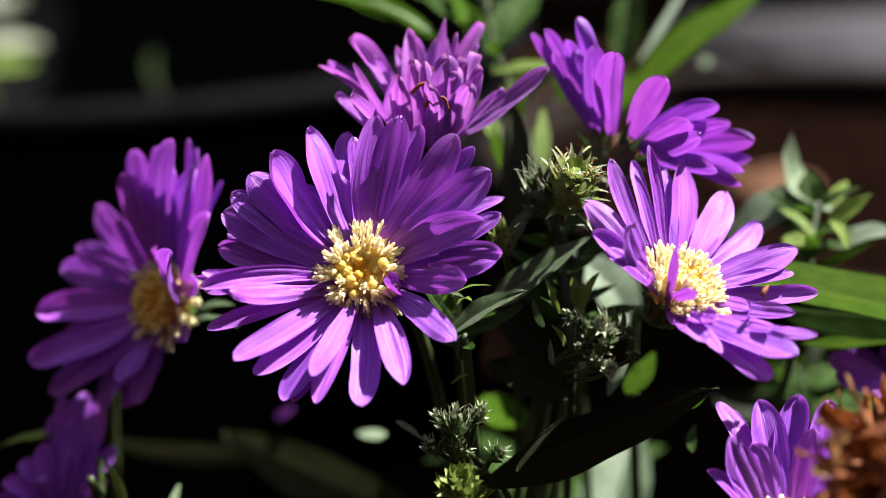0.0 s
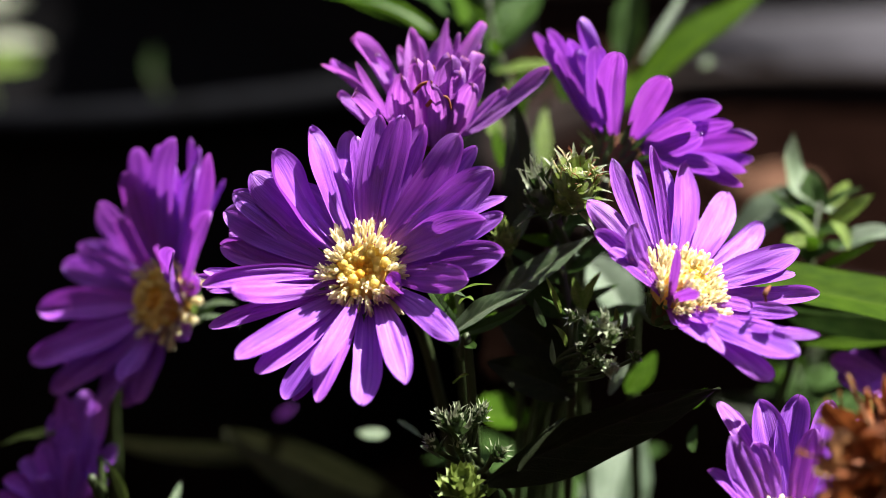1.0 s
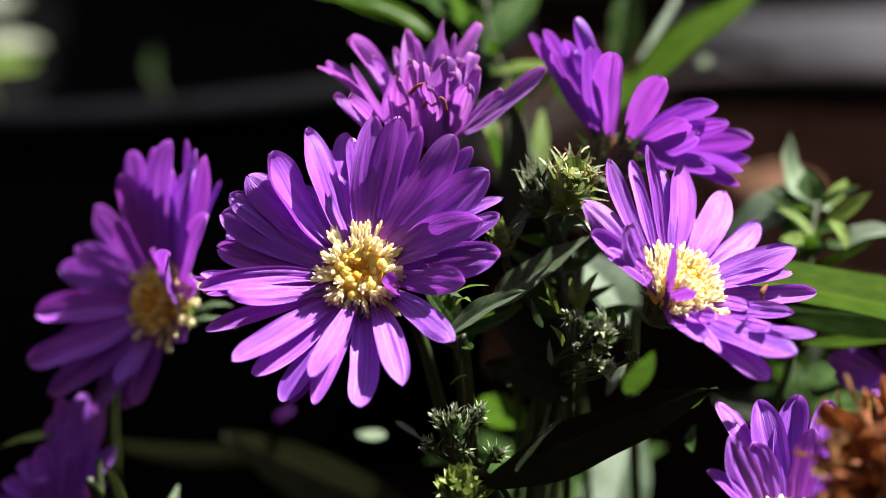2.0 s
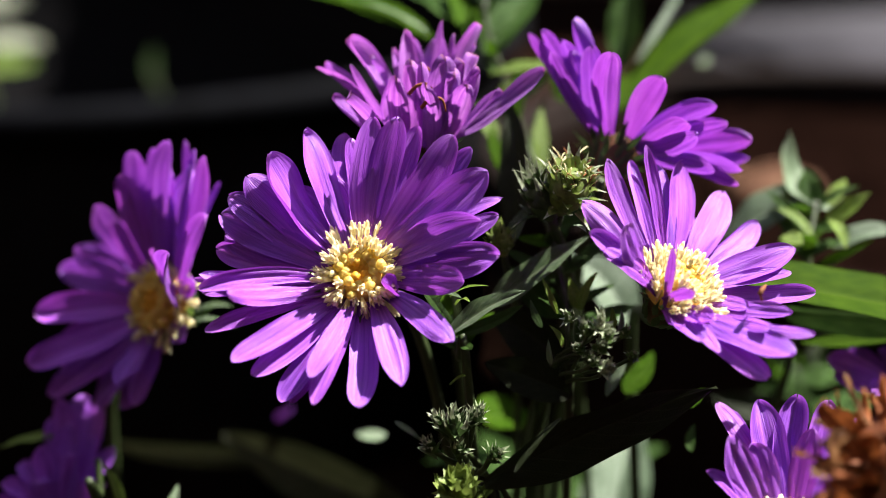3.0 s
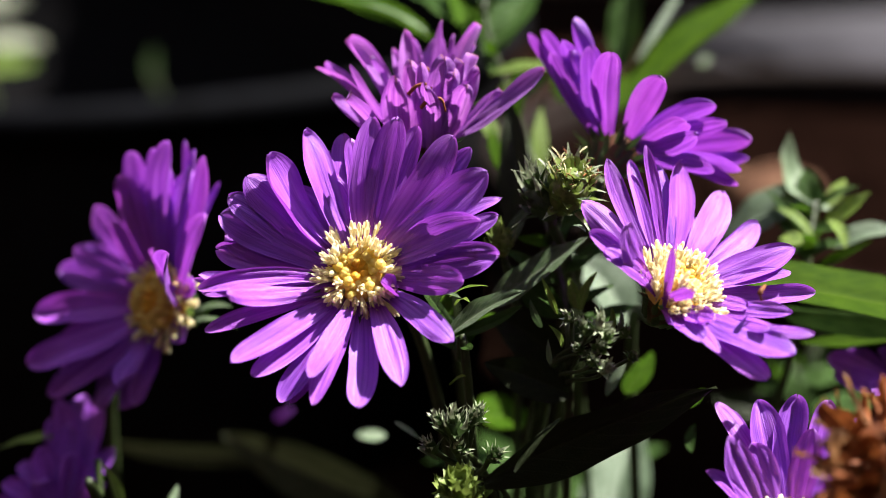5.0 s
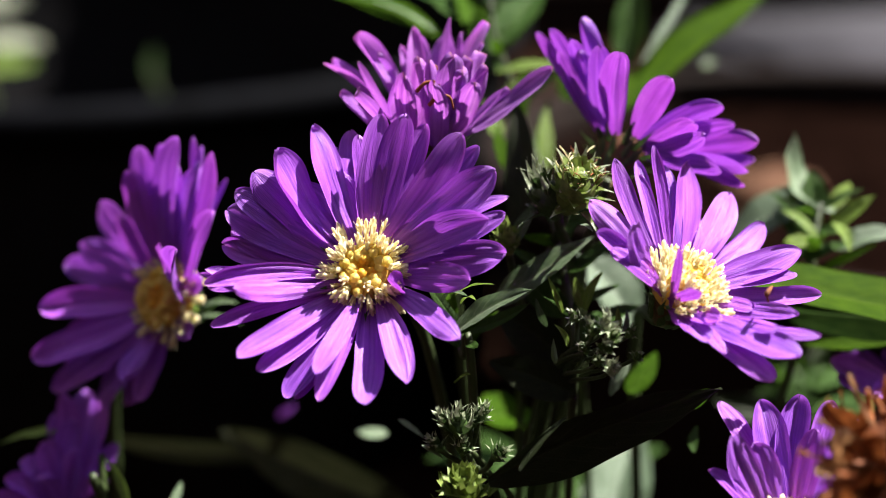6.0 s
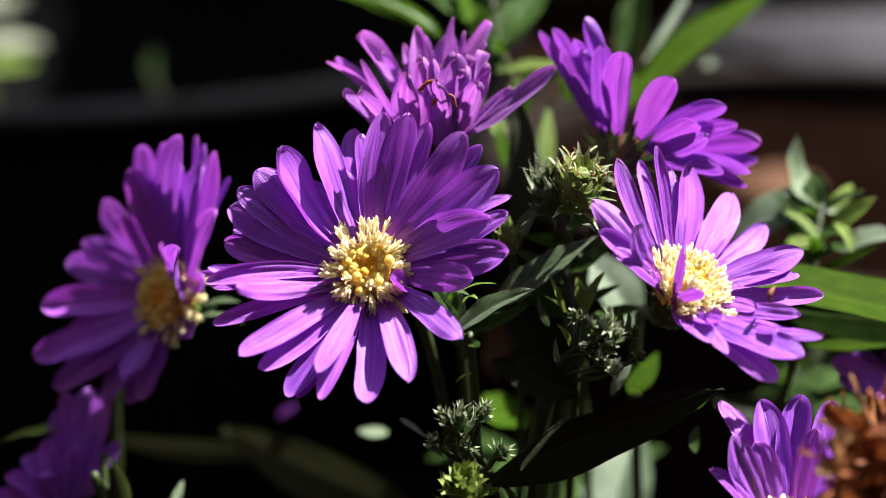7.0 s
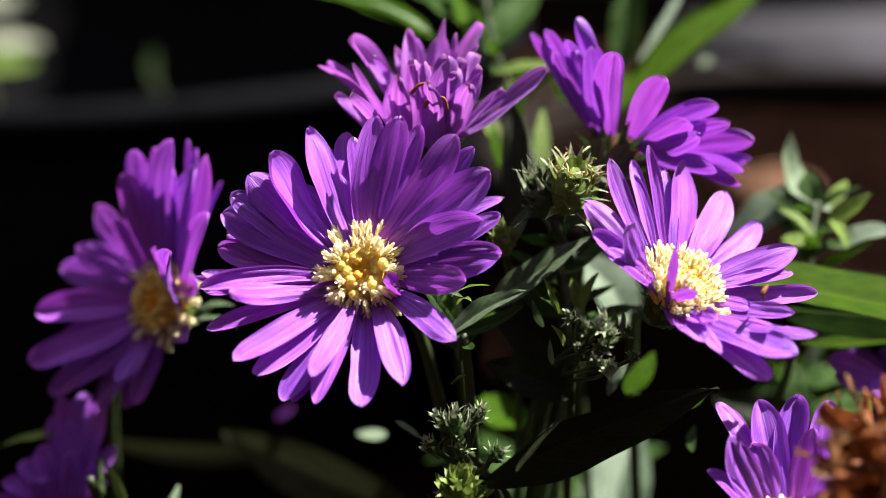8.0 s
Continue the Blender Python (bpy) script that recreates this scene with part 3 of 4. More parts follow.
ground_sheet()
# unseen walls, added to cut low skylight and bounce a little warm fill
plank_wall("screen_wall_south", 0.22, -0.75, 0, 3.5, 2.3, "tall weathered brown board wall, added out of view to screen the sky")
plank_wall("screen_wall_north", 0.22, 2.30, 0, 3.5, 2.3, "tall weathered brown board wall, added out of view to screen the sky")
plank_wall("screen_wall_west", -1.45, 0.78, 90, 3.0, 2.3, "tall weathered brown board wall, added out of view to screen the sky")
plank_wall("screen_wall_east", 1.92, 0.78, 90, 3.0, 2.3, "tall weathered brown board wall, added out of view to screen the sky")
plant_pot(-0.20, 0.70, 0.24, 0.207, 0.10, "large black plastic plant pot with a rolled rim")
# second pot, added to fill the dark gap behind the flowers
plant_pot(0.205, 0.54, 0.18, 0.170, 0.145, "terracotta plant pot added behind the asters, darkened as in shade", mat=TERRACOTTA, rim=TERRACOTTA, rim_label="dark brown rolled rim")
plant_pot(0.02, 0.185, 0.095, 0.125, 0.112, "black plastic pot that holds the asters", 0.002, 0.005)
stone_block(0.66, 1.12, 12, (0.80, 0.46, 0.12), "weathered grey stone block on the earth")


def bark_chip(x, y, z, turn, size, seed):
    """A flat, broken piece of bark lying on the soil."""
    bm = bmesh.new()
    bmesh.ops.create_icosphere(bm, subdivisions=3, radius=0.5)
    bmesh.ops.scale(bm, vec=size, verts=bm.verts)
    for v in bm.verts:
        v.co += v.normal * size[2] * 0.9 * noise.noise(v.co * 55 + Vector((seed, 0, 0)))
        v.co.z *= 1.0 if v.co.z > 0 else 0.5
    ob = new("bark_chip", mesh_of("bark_chip", bm, BARK))
    ob.matrix_basis = pose(x, y, z, 4, -6, turn)
    return tagged(ob, "light brown piece of bark on dark soil", "bark")


bark_chip(0.150, 0.545, 0.1515, 20, (0.060, 0.035, 0.016), 3)


def pot_seedling(x, y, z, leaves, label, seed):
    """A small plant: broad leaves on short stalks from one point."""
    rng = random.Random(seed)
    thing = new("seedling")
    thing.empty_display_size = 0.02
    thing.matrix_basis = Matrix.Translation((x, y, z))
    tagged(thing, label, "plant")
    for base, tip, width, bend, mat in leaves:
        foot = Vector((x, y, z))
        base, tip = Vector(base) - foot, Vector(tip) - foot
        pts = bent([(0, 0, -0.004), base * 0.5 + Vector((0, 0, 0.008)), base], 5)
        stalk = part("leaf_stalk", tube(pts, [0.0020] * len(pts), 6), STEM, thing)
        m, length = along(base, tip, (0, -0.5, 0.85))
        part("leaf", leaf_shape(length, width, rng, bend, 0.2), mat, stalk, at=m)
    return thing


pot_seedling(-0.22, 0.60, 0.104, [
    ((-0.2300, 0.5772, 0.2099), (-0.1857, 0.5696, 0.2146), 0.014, 0.1, SUNLIT_LEAF),
    ((-0.2260, 0.5645, 0.2044), (-0.1871, 0.5566, 0.2076), 0.019, 0.08, FRESH_LEAF),
    ((-0.2429, 0.6252, 0.2251), (-0.2098, 0.6159, 0.2265), 0.014, 0.1, SUNLIT_LEAF)], "green seedling in the big pot, its sunlit tops painted cream", 3)
pot_seedling(-0.13, 0.62, 0.104, [
    ((-0.1437, 0.5927, 0.1941), (-0.1394, 0.5889, 0.2099), 0.008, 0.08, HAIRY_LEAF)], "single grey-green seedling leaf in the big pot", 4)

# ---- the asters ----
open_flower = aster_flower((-0.0106, 0.1474, 0.2631), (0.0500, -0.8400, 0.5400),
    [(114, -4, 17.4, 2, 4.5, 0.5), (143, -17, 16.5, 12, 5.5, 1), (150, -13, 16.1, 7, 5.1, 0.15), (159, -12, 16.5, 3, 4.4, -0.1), (166, -12, 16.7, -3, 5.1,
     -0.2), (177, 6, 17.1, 12, 2.1, 0.1), (183, 0, 17.5, 6, 1.5, 0), (189, -1, 17.3, 16, 2.5, 0.1), (197, -11, 16.9, 4, 2.1, 0), (211, -19, 16, 38, 3.1,
     0.15, -0.16), (219, -20, 17.6, 10, 2.3, 0), (230, -14, 17.9, 24, 3.4, 0.1)]
    + [(239, -15, 16.1, 16, 3.1, 0), (249, -11, 15.9, 6, 3.3, 0), (253, -12, 15.6, 4, 2.5, 0), (258, -12, 14.7, 34, 2.6, 0), (265, -15, 15.5, 20, 3.1, 0),
     (277, -8, 15.9, 26, 3.8, 0), (303, -17, 14.6, 30, 3.8, -0.1), (327, -9, 13.9, 30, 3.4, -0.15), (350, 0, 12.3, 36, 4, 0.1), (6, -2, 15.6, 22, 4.8, 0),
     (18, 4, 16.6, 16, 3, 0), (26, -9, 15.4, 34, 4.7, 0.1)]
    + [(32, -5, 17.8, 8, 2.2, 0), (39, -4, 18.3, 26, 5.3, 0.1), (50, -2, 18.7, 12, 3.1, 0), (56, -2, 18.3, 22, 4.7, 0), (65, 4, 17.4, 12, 3.2, 0), (73, 4,
     18, 24, 4.3, 0), (81, 5, 17.1, 12, 3.9, 0), (93, 1, 14.7, 6, 2.9, 0), (97, 0, 16.4, -4, 3.4, 0), (110, -4, 11.1, -4, 3.9, 0), (172, -12, 15.3, -7,
     5.3, -0.1), (175, -8, 15.9, -9, 3.9, 0)]
    + [(127, 2, 11.7, -9, 4.5, 0.2), (107, -5, 14.7, -9, 4, 0)],
    (0.013, 0.172, SOIL_TOP), "fully open purple aster with a golden disc", 11, joint=(-0.0024, 0.1608, 0.2459), disc=0.0037, open_share=0.42)
part("petal", petal_shape(0.0042, 0.0026, random.Random(5), cup=0.5), PETAL, open_flower,
     at=Matrix.Translation(-open_flower.matrix_basis.translation) @ along((-0.0057, 0.1451, 0.2611), (-0.0073, 0.1429, 0.2638), (0.5025, -0.4892, 0.7128))[0])
side_flower = aster_flower((-0.0427, 0.1722, 0.2492), (-0.5726, -0.7302, 0.3727),
    [(106, -21, 19.6, 20, 6.2, 0), (123, -36, 17.1, 26, 5.4, 0.1), (93, -9, 19.5, 12, 3.6, 0), (76, -9, 21.6, 20, 4.4, 0), (69, 5, 21.2, 8, 1.9, 0), (71,
     -14, 19.3, 20, 3.6, 0), (61, 11, 19.8, 4, 2.1, 0), (57, -2, 21, 14, 4.2, 0), (52, 5, 16.8, 2, 1.5, 0), (7, 38, 16.3, 20, 4.1, 0), (339, 41, 23.7, 46,
     3.6, 0), (6, 6, 7.6, 30, 3.1, 0)]
    + [(311, 5, 4.8, 10, 3.6, 0), (25, 20, 11.7, 56, 3.8, 0, 0.1), (134, -7, 15.9, 18, 5.2, 0), (137, -29, 11.4, 28, 3.5, 0), (147, 4, 13.9, 26, 4.9, 0),
     (159, 7, 17.7, 14, 4.6, 0), (187, -1, 16.7, 34, 4.8, 0), (213, -4, 19.4, 38, 4.8, 0), (202, -2, 16, 20, 5.1, 0), (227, -10, 20.3, 20, 4.6, 0), (239,
     25, 11.2, 30, 4.5, 0.2), (260, -23, 14.9, 4, 4.8, 0)]
    + [(228, -22, 14, 10, 5.2, 0), (249, -25, 15.7, 4, 4.9, 0), (217, -5, 17.3, 16, 5.1, 0), (76, -2, 17, 14, 4.9, 0), (62, 5, 16.9, 9, 4.5, 0), (239, -7,
     16.7, 10, 4.8, 0), (272, -21, 12.7, 6, 4.5, 0)],
    (-0.070, 0.190, SOIL_TOP), "purple aster turned sideways, its disc in shade", 12, joint=(-0.0560, 0.1890, 0.2299), r0=0.0040, disc=0.0044, open_share=0.24)
add_leaves(side_flower, [
    ((-0.0381, 0.1723, 0.2467), (-0.0384, 0.1705, 0.2504), 0.0017, (-0.1980, -0.4142, 0.8884), LIME_LEAF, 0.1),
    ((-0.0380, 0.1724, 0.2470), (-0.0313, 0.1700, 0.2490), 0.0016, (0.1009, -0.1807, 0.9783), HAIRY_LEAF, 0.12),
    ((-0.0383, 0.1730, 0.2455), (-0.0313, 0.1716, 0.2447), 0.0011, (0.1009, -0.1807, 0.9783), HAIRY_LEAF, 0.12),
    ((-0.0383, 0.1720, 0.2457), (-0.0397, 0.1694, 0.2445), 0.0011, (-0.0995, -0.2888, 0.9522), LIME_LEAF, 0.1),
    ((-0.0385, 0.1745, 0.2439), (-0.0344, 0.1750, 0.2482), 0.0018, (-0.3094, -0.4668, 0.8285), LEAF, 0.08),
    ], random.Random(41))
sunlit_flower = aster_flower((0.0303, 0.1448, 0.2618), (0.3811, -0.3253, 0.8654),
    [(144, -20, 16.2, 22, 2.5, -0.34), (112, -1, 16.2, 19, 2.2, -0.31), (121, 17, 13.1, 42, 1.6, -0.4), (107, 13, 16.2, 37, 1.8, -0.33), (96, 7, 16.2, 24,
     2.8, -0.26), (84, 10, 16.2, 29, 4.7, 0.1), (67, 1, 16.2, 20, 4.2, -0.06), (54, -7, 16.2, 16, 3.5, 0.1), (39, -19, 14.8, 34, 4.4, 0.23), (24, -16,
     12.2, 30, 2.3, 0.29), (11, -11, 14.8, 25, 3, 0.33), (358, -34, 12, 36, 2.5, 0.45)]
    + [(318, 11, 14.4, 29, 2, 0.42), (304, 6, 14.4, 25, 4.2, 0.45), (289, 12, 13.9, 16, 3.5, 0.42), (269, 21, 8.6, 12, 2.2, 0.4), (251, 56, 6.6, 34, 3.2,
     0.49), (182, -43, 13.8, 14, 3.5, -0.38), (203, -42, 11.3, 15, 2.9, -0.41), (185, -10, 10.2, 45, 3.8, -0.55), (240, -80, 9.2, 68, 1.4, 1.1), (230, 33,
     9, 51, 1.8, -0.38), (74, -2, 16.2, -1, 2.4, -0.14), (333, -33, 11.2, 37, 2.5, 0.53)]
    + [(215, -51, 9.1, 16, 3, -0.42), (253, 33, 7.4, 18, 2.9, 0.42), (239, 45, 5, 19, 2.5, 0.42), (354, -26, 5.8, 31, 2.3, 0.43)],
    (0.035, 0.180, SOIL_TOP), "sunlit purple aster with a pale yellow disc, tilted upwards", 13, joint=(0.0296, 0.1737, 0.2418), r0=0.0040, disc=0.0040, splay=38)
part("dry_curl", tube(bent([(0.0396, 0.1388, 0.2627), (0.0392, 0.1382, 0.2640), (0.0404, 0.1404, 0.2641)], 5), [0.00018] * 4 + [0.00034] * 4 + [0.00026, 0.0002, 0.0001], 6), BROWN, sunlit_flower, "curled rust-brown dry petal end",
     at=Matrix.Translation(-sunlit_flower.matrix_basis.translation))
aster_flower((0.0257, 0.1723, 0.2730), (0.4215, 0.6707, 0.6103),
    [(207, 4, 17.3, 23, 2.4, 0.35), (219, -3, 17.2, 27, 3, 0.34), (235, -9, 17.1, 37, 3, 0.28), (210, 24, 15.2, 21, 3.1, 0.27), (225, 25, 14.5, 19, 3.8,
     0.19), (251, 9, 15.4, 11, 4.1, 0.14), (289, -8, 12.2, 19, 4.1, -0.03), (306, 15, 13, 29, 3.7, -0.26), (313, 12, 14.1, 17, 2.8, -0.3), (341, 6, 15.6,
     25, 4.1, -0.37), (343, 13, 15.4, 19, 2.8, -0.39), (346, 5, 14.6, 0, 2.4, -0.39)]
    + [(357, -13, 14.8, 4, 2.8, -0.38), (316, -16, 12.2, 0, 3.1, -0.23), (323, -19, 13.5, -6, 3.1, -0.29), (208, 30, 13.1, 20, 3.1, 0.25), (1, -38, 13.3,
     -10, 3.1, -0.38), (215, 17, 15, 11, 2.5, 0.3)],
    (0.030, 0.205, SOIL_TOP), "purple aster seen from its back, petals raised", 14, r0=0.0040, disc=0)
aster_flower((-0.0026, 0.1678, 0.2752), (0.0000, 0.0370, 0.9993),
    [(164, 13, 15.9, 43, 2.4, 0.3), (131, 46, 16.3, 44, 2.4, -0.47), (115, 57, 17.7, 56, 4.2, -0.46), (170, 34, 13.6, 57, 1.8, 0.48), (125, 63, 13.5, 66,
     2.9, 0.54), (192, 39, 13.9, 39, 4.5, -0.2), (112, 8, 15.8, 82, 3.5, -0.17), (101, -3, 14.9, 66, 3.5, -0.04), (220, 45, 13.8, 56, 3.1, 0.06), (86, -21,
     14.9, 68, 5.1, 0.15), (77, -33, 17.5, 80, 2, 0.28), (73, -43, 16.3, 75, 1.6, 0.36)]
    + [(288, 6, 14.4, 65, 5, -0.18), (343, -36, 13.5, 69, 3.5, 0.2), (57, -42, 18.2, 66, 5.2, 0.44), (336, 26, 17.8, 36, 2.8, 0.48), (115, 0, 14.4, 62, 2,
     -0.14), (45, -34, 15.2, 69, 3, 0.46), (279, -16, 12.6, 75, 2.5, 0.05), (188, 76, 11.5, 57, 3.4, 0.07), (232, 51, 13.5, 74, 3.6, -0.08), (299, 4, 12.6,
     62, 3.9, -0.25), (344, 12, 13.8, 70, 4, 0.55), (292, -25, 13.6, 53, 2.9, 0.03)]
    + [(334, -7, 12.8, 61, 3.4, -0.4), (327, -29, 12.8, 52, 3.2, -0.25), (164, 35, 12.7, 38, 2.8, -0.55), (71, 15, 12.8, 64, 3.1, 0.03), (346, 6, 11.6, 44,
     2.6, 0.52)],
    (0.008, 0.200, SOIL_TOP), "fading purple aster with upright narrow petals and brown tips", 15, OLD_PETAL, r0=0.0032, disc=0, wilt=0.65, dry=7)
aster_flower((0.0428, 0.1288, 0.2354), (0.0201, -0.1766, 0.9841),
    [(97, 17, 17.2, 26, 2.8, -0.32), (92, 11, 16.7, 19, 1.6, -0.26), (115, 44, 13.9, 60, 4.6, -0.64), (149, 17, 10.5, 44, 2.3, -0.58), (87, 12, 15.5, 39,
     4.3, -0.21), (74, 6, 16.3, 45, 4, -0.09), (64, 0, 16.4, 38, 4, 0.03), (54, -6, 15.7, 37, 3.6, 0.14), (46, -41, 14, 57, 3.5, 0.44), (105, 25, 10.3, 59,
     3.6, -0.44), (66, 4, 12.1, 67, 3.5, -0.01)],
    (0.045, 0.165, SOIL_TOP), "purple aster half hidden by a withered flower", 26, disc=0.0022)
aster_flower((-0.0580, 0.1611, 0.2187), (-0.1511, 0.1922, 0.9697),
    [(107, -14, 13.9, 72, 4.2, 0.16), (104, -71, 13.6, 75, 4.2, 0.71), (102, -53, 18.2, 67, 4.8, 0.56), (95, -55, 17.4, 58, 3.7, 0.63), (116, 46, 9.6, 55,
     4.2, -0.47), (122, 78, 9.9, 44, 4.2, -0.74), (111, 51, 10.1, 81, 4.4, -0.47), (97, -80, 11.8, 59, 4.2, 0.81), (135, 71, 9.8, 26, 4.2, -0.73), (102,
     -104, 8.6, 70, 4.4, -0.71), (90, -68, 11.2, 42, 3.2, 0.73), (124, 125, 6.5, 68, 4.2, 0.47)]
    + [(62, -78, 5.6, 38, 3.8, -0.78), (105, -34, 17.2, 74, 3.9, 0.36)],
    (-0.030, 0.170, SOIL_TOP), "dark purple aster in the shade of another", 17, disc=0)
aster_flower((0.0703, 0.1611, 0.2393), (0.1025, 0.1404, 0.9848),
    [(197, -35, 11, 15, 4.5, -0.74), (202, -37, 9.6, 6, 4.3, -0.73), (111, 35, 9.4, 21, 3.8, -0.69), (229, -45, 6.4, 2, 3.9, -0.71), (90, 44, 6.8, 35, 3.8,
     -0.62), (71, 11, 9.1, 40, 3.8, -0.17), (44, -15, 7.3, 47, 3.7, 0.37), (30, -84, 7.8, 31, 3.6, -0.84), (250, 3, 13.6, 8, 3.5, 0.41)],
    (0.055, 0.205, SOIL_TOP), "purple aster low behind a green leaf", 18, disc=0)
withered_flower((0.0504, 0.1167, 0.2504), (-0.2981, -0.4965, 0.8153), (0.050, 0.140, SOIL_TOP), "withered rust-brown aster head with crumpled petals", 19)

# buds
aster_bud((0.0174, 0.1570, 0.2719), (0.2519, -0.3096, 0.9169), 0.0031, 4, (0.020, 0.190, SOIL_TOP), "green aster bud with spreading bracts and dry florets", 21, 14, 64, 0.8, LIME_BRACT, 1.25, PALE_GLINT_BRACT, 0.0008)
aster_bud((0.0137, 0.1584, 0.2700), (-0.4528, 0.0561, 0.8898), 0.0024, 3, (0.016, 0.192, SOIL_TOP), "small dark green aster bud with pointed bracts", 22, 38, 0, 0.9, DARK_BRACT, 1.3, PALE_GLINT_BRACT, 0.0008)
aster_bud((0.0083, 0.1583, 0.2637), (-0.2063, 0.0267, 0.9781), 0.0015, 3, (0.012, 0.194, SOIL_TOP), "small light green aster bud", 25, 45, 0, 0.55, LIME_BRACT, 1.3, None, 0.0006)
aster_bud((0.0017, 0.1389, 0.2455), (0.0000, 0.0370, 0.9993), 0.0013, 4, (0.012, 0.175, SOIL_TOP), "grey-green aster bud with hairy bracts", 23, 55, 0, 0.62, DARK_BRACT, 1, PALE_GLINT_BRACT, 0.0006)
aster_bud((0.0022, 0.1343, 0.2386), (0.0000, -0.1816, 0.9834), 0.0022, 4, (0.014, 0.170, SOIL_TOP), "light green aster bud with fleshy spreading bracts", 24, 22, 0, 0.72, LIME_BRACT, 2, None, 0.0008)
aster_bud((0.0199, 0.1396, 0.2591), (0.0995, -0.2888, 0.9522), 0.00074, 2, (0.0080, 0.185, SOIL_TOP), "tiny green aster bud, sun glints painted on its bract tips", 50, 40, 0, 0.44, PALE_GLINT_BRACT, 0.9, PALE_GLINT_BRACT, 0.0003)
aster_bud((0.0181, 0.1394, 0.2585), (-0.3030, -0.1982, 0.9321), 0.00057, 2, (0.0084, 0.185, SOIL_TOP), "tiny green aster bud, sun glints painted on its bract tips", 51, 40, 0, 0.34, BRACT, 0.9, PALE_GLINT_BRACT, 0.0003)
aster_bud((0.0166, 0.1445, 0.2580), (-0.5270, -0.1438, 0.8376), 0.00046, 2, (0.0088, 0.185, SOIL_TOP), "tiny green aster bud, sun glints painted on its bract tips", 52, 40, 0, 0.27, BRACT, 0.9, PALE_GLINT_BRACT, 0.0003)
aster_bud((0.0207, 0.1390, 0.2576), (0.3094, -0.3346, 0.8901), 0.00051, 2, (0.0092, 0.185, SOIL_TOP), "tiny green aster bud, sun glints painted on its bract tips", 53, 40, 0, 0.31, BRACT, 0.9, PALE_GLINT_BRACT, 0.0003)
aster_bud((0.0199, 0.1386, 0.2564), (0.0000, -0.5465, 0.8374), 0.00051, 2, (0.0096, 0.185, SOIL_TOP), "tiny green aster bud, sun glints painted on its bract tips", 54, 40, 0, 0.31, BRACT, 0.9, PALE_GLINT_BRACT, 0.0003)
aster_bud((0.0236, 0.1438, 0.2560), (0.5270, -0.1438, 0.8376), 0.00046, 2, (0.0100, 0.185, SOIL_TOP), "tiny green aster bud, sun glints painted on its bract tips", 55, 40, 0, 0.27, BRACT, 0.9, PALE_GLINT_BRACT, 0.0003)
aster_bud((0.0178, 0.1431, 0.2542), (-0.3094, -0.3346, 0.8901), 0.00046, 2, (0.0104, 0.185, SOIL_TOP), "tiny green aster bud, sun glints painted on its bract tips", 56, 40, 0, 0.27, BRACT, 0.9, PALE_GLINT_BRACT, 0.0003)
aster_bud((0.0189, 0.1380, 0.2548), (0.0995, -0.5438, 0.8333), 0.00051, 2, (0.0108, 0.185, SOIL_TOP), "tiny green aster bud, sun glints painted on its bract tips", 57, 40, 0, 0.31, BRACT, 0.9, PALE_GLINT_BRACT, 0.0003)
aster_bud((0.0206, 0.1377, 0.2539), (0.1961, -0.5359, 0.8212), 0.00057, 2, (0.0112, 0.185, SOIL_TOP), "tiny green aster bud, sun glints painted on its bract tips", 58, 40, 0, 0.34, PALE_GLINT_BRACT, 0.9, PALE_GLINT_BRACT, 0.0003)
aster_bud((0.0246, 0.1428, 0.2532), (0.5392, -0.2854, 0.7924), 0.00034, 2, (0.0116, 0.185, SOIL_TOP), "tiny green aster bud, sun glints painted on its bract tips", 59, 40, 0, 0.20, BRACT, 0.9, PALE_GLINT_BRACT, 0.0003)
aster_bud((-0.0001, 0.1398, 0.2450), (-0.4165, 0.1070, 0.9028), 0.0007, 3, (0.0100, 0.176, SOIL_TOP), "tiny grey-green aster bud", 70, 50, 0, 0.42, DARK_BRACT, 1.0, PALE_GLINT_BRACT, 0.0004)
aster_bud((0.0034, 0.1399, 0.2453), (0.2617, 0.1255, 0.9570), 0.0007, 3, (0.0110, 0.176, SOIL_TOP), "tiny grey-green aster bud", 71, 50, 0, 0.42, DARK_BRACT, 1.0, PALE_GLINT_BRACT, 0.0004)
aster_bud((0.0045, 0.1401, 0.2460), (0.4258, 0.3095, 0.8503), 0.0007, 3, (0.0120, 0.176, SOIL_TOP), "tiny grey-green aster bud", 72, 50, 0, 0.42, DARK_BRACT, 1.0, PALE_GLINT_BRACT, 0.0004)
aster_bud((-0.0012, 0.1388, 0.2424), (-0.6360, 0.0546, 0.7698), 0.0007, 3, (0.0130, 0.176, SOIL_TOP), "tiny grey-green aster bud", 73, 50, 0, 0.42, DARK_BRACT, 1.0, PALE_GLINT_BRACT, 0.0004)
aster_bud((0.0023, 0.1387, 0.2420), (0.1054, -0.2068, 0.9727), 0.0007, 3, (0.0140, 0.176, SOIL_TOP), "tiny grey-green aster bud", 74, 50, 0, 0.42, DARK_BRACT, 1.0, PALE_GLINT_BRACT, 0.0004)
aster_bud((0.0067, 0.1384, 0.2412), (0.6667, -0.0852, 0.7405), 0.0007, 3, (0.0150, 0.176, SOIL_TOP), "tiny grey-green aster bud", 75, 50, 0, 0.42, DARK_BRACT, 1.0, PALE_GLINT_BRACT, 0.0004)

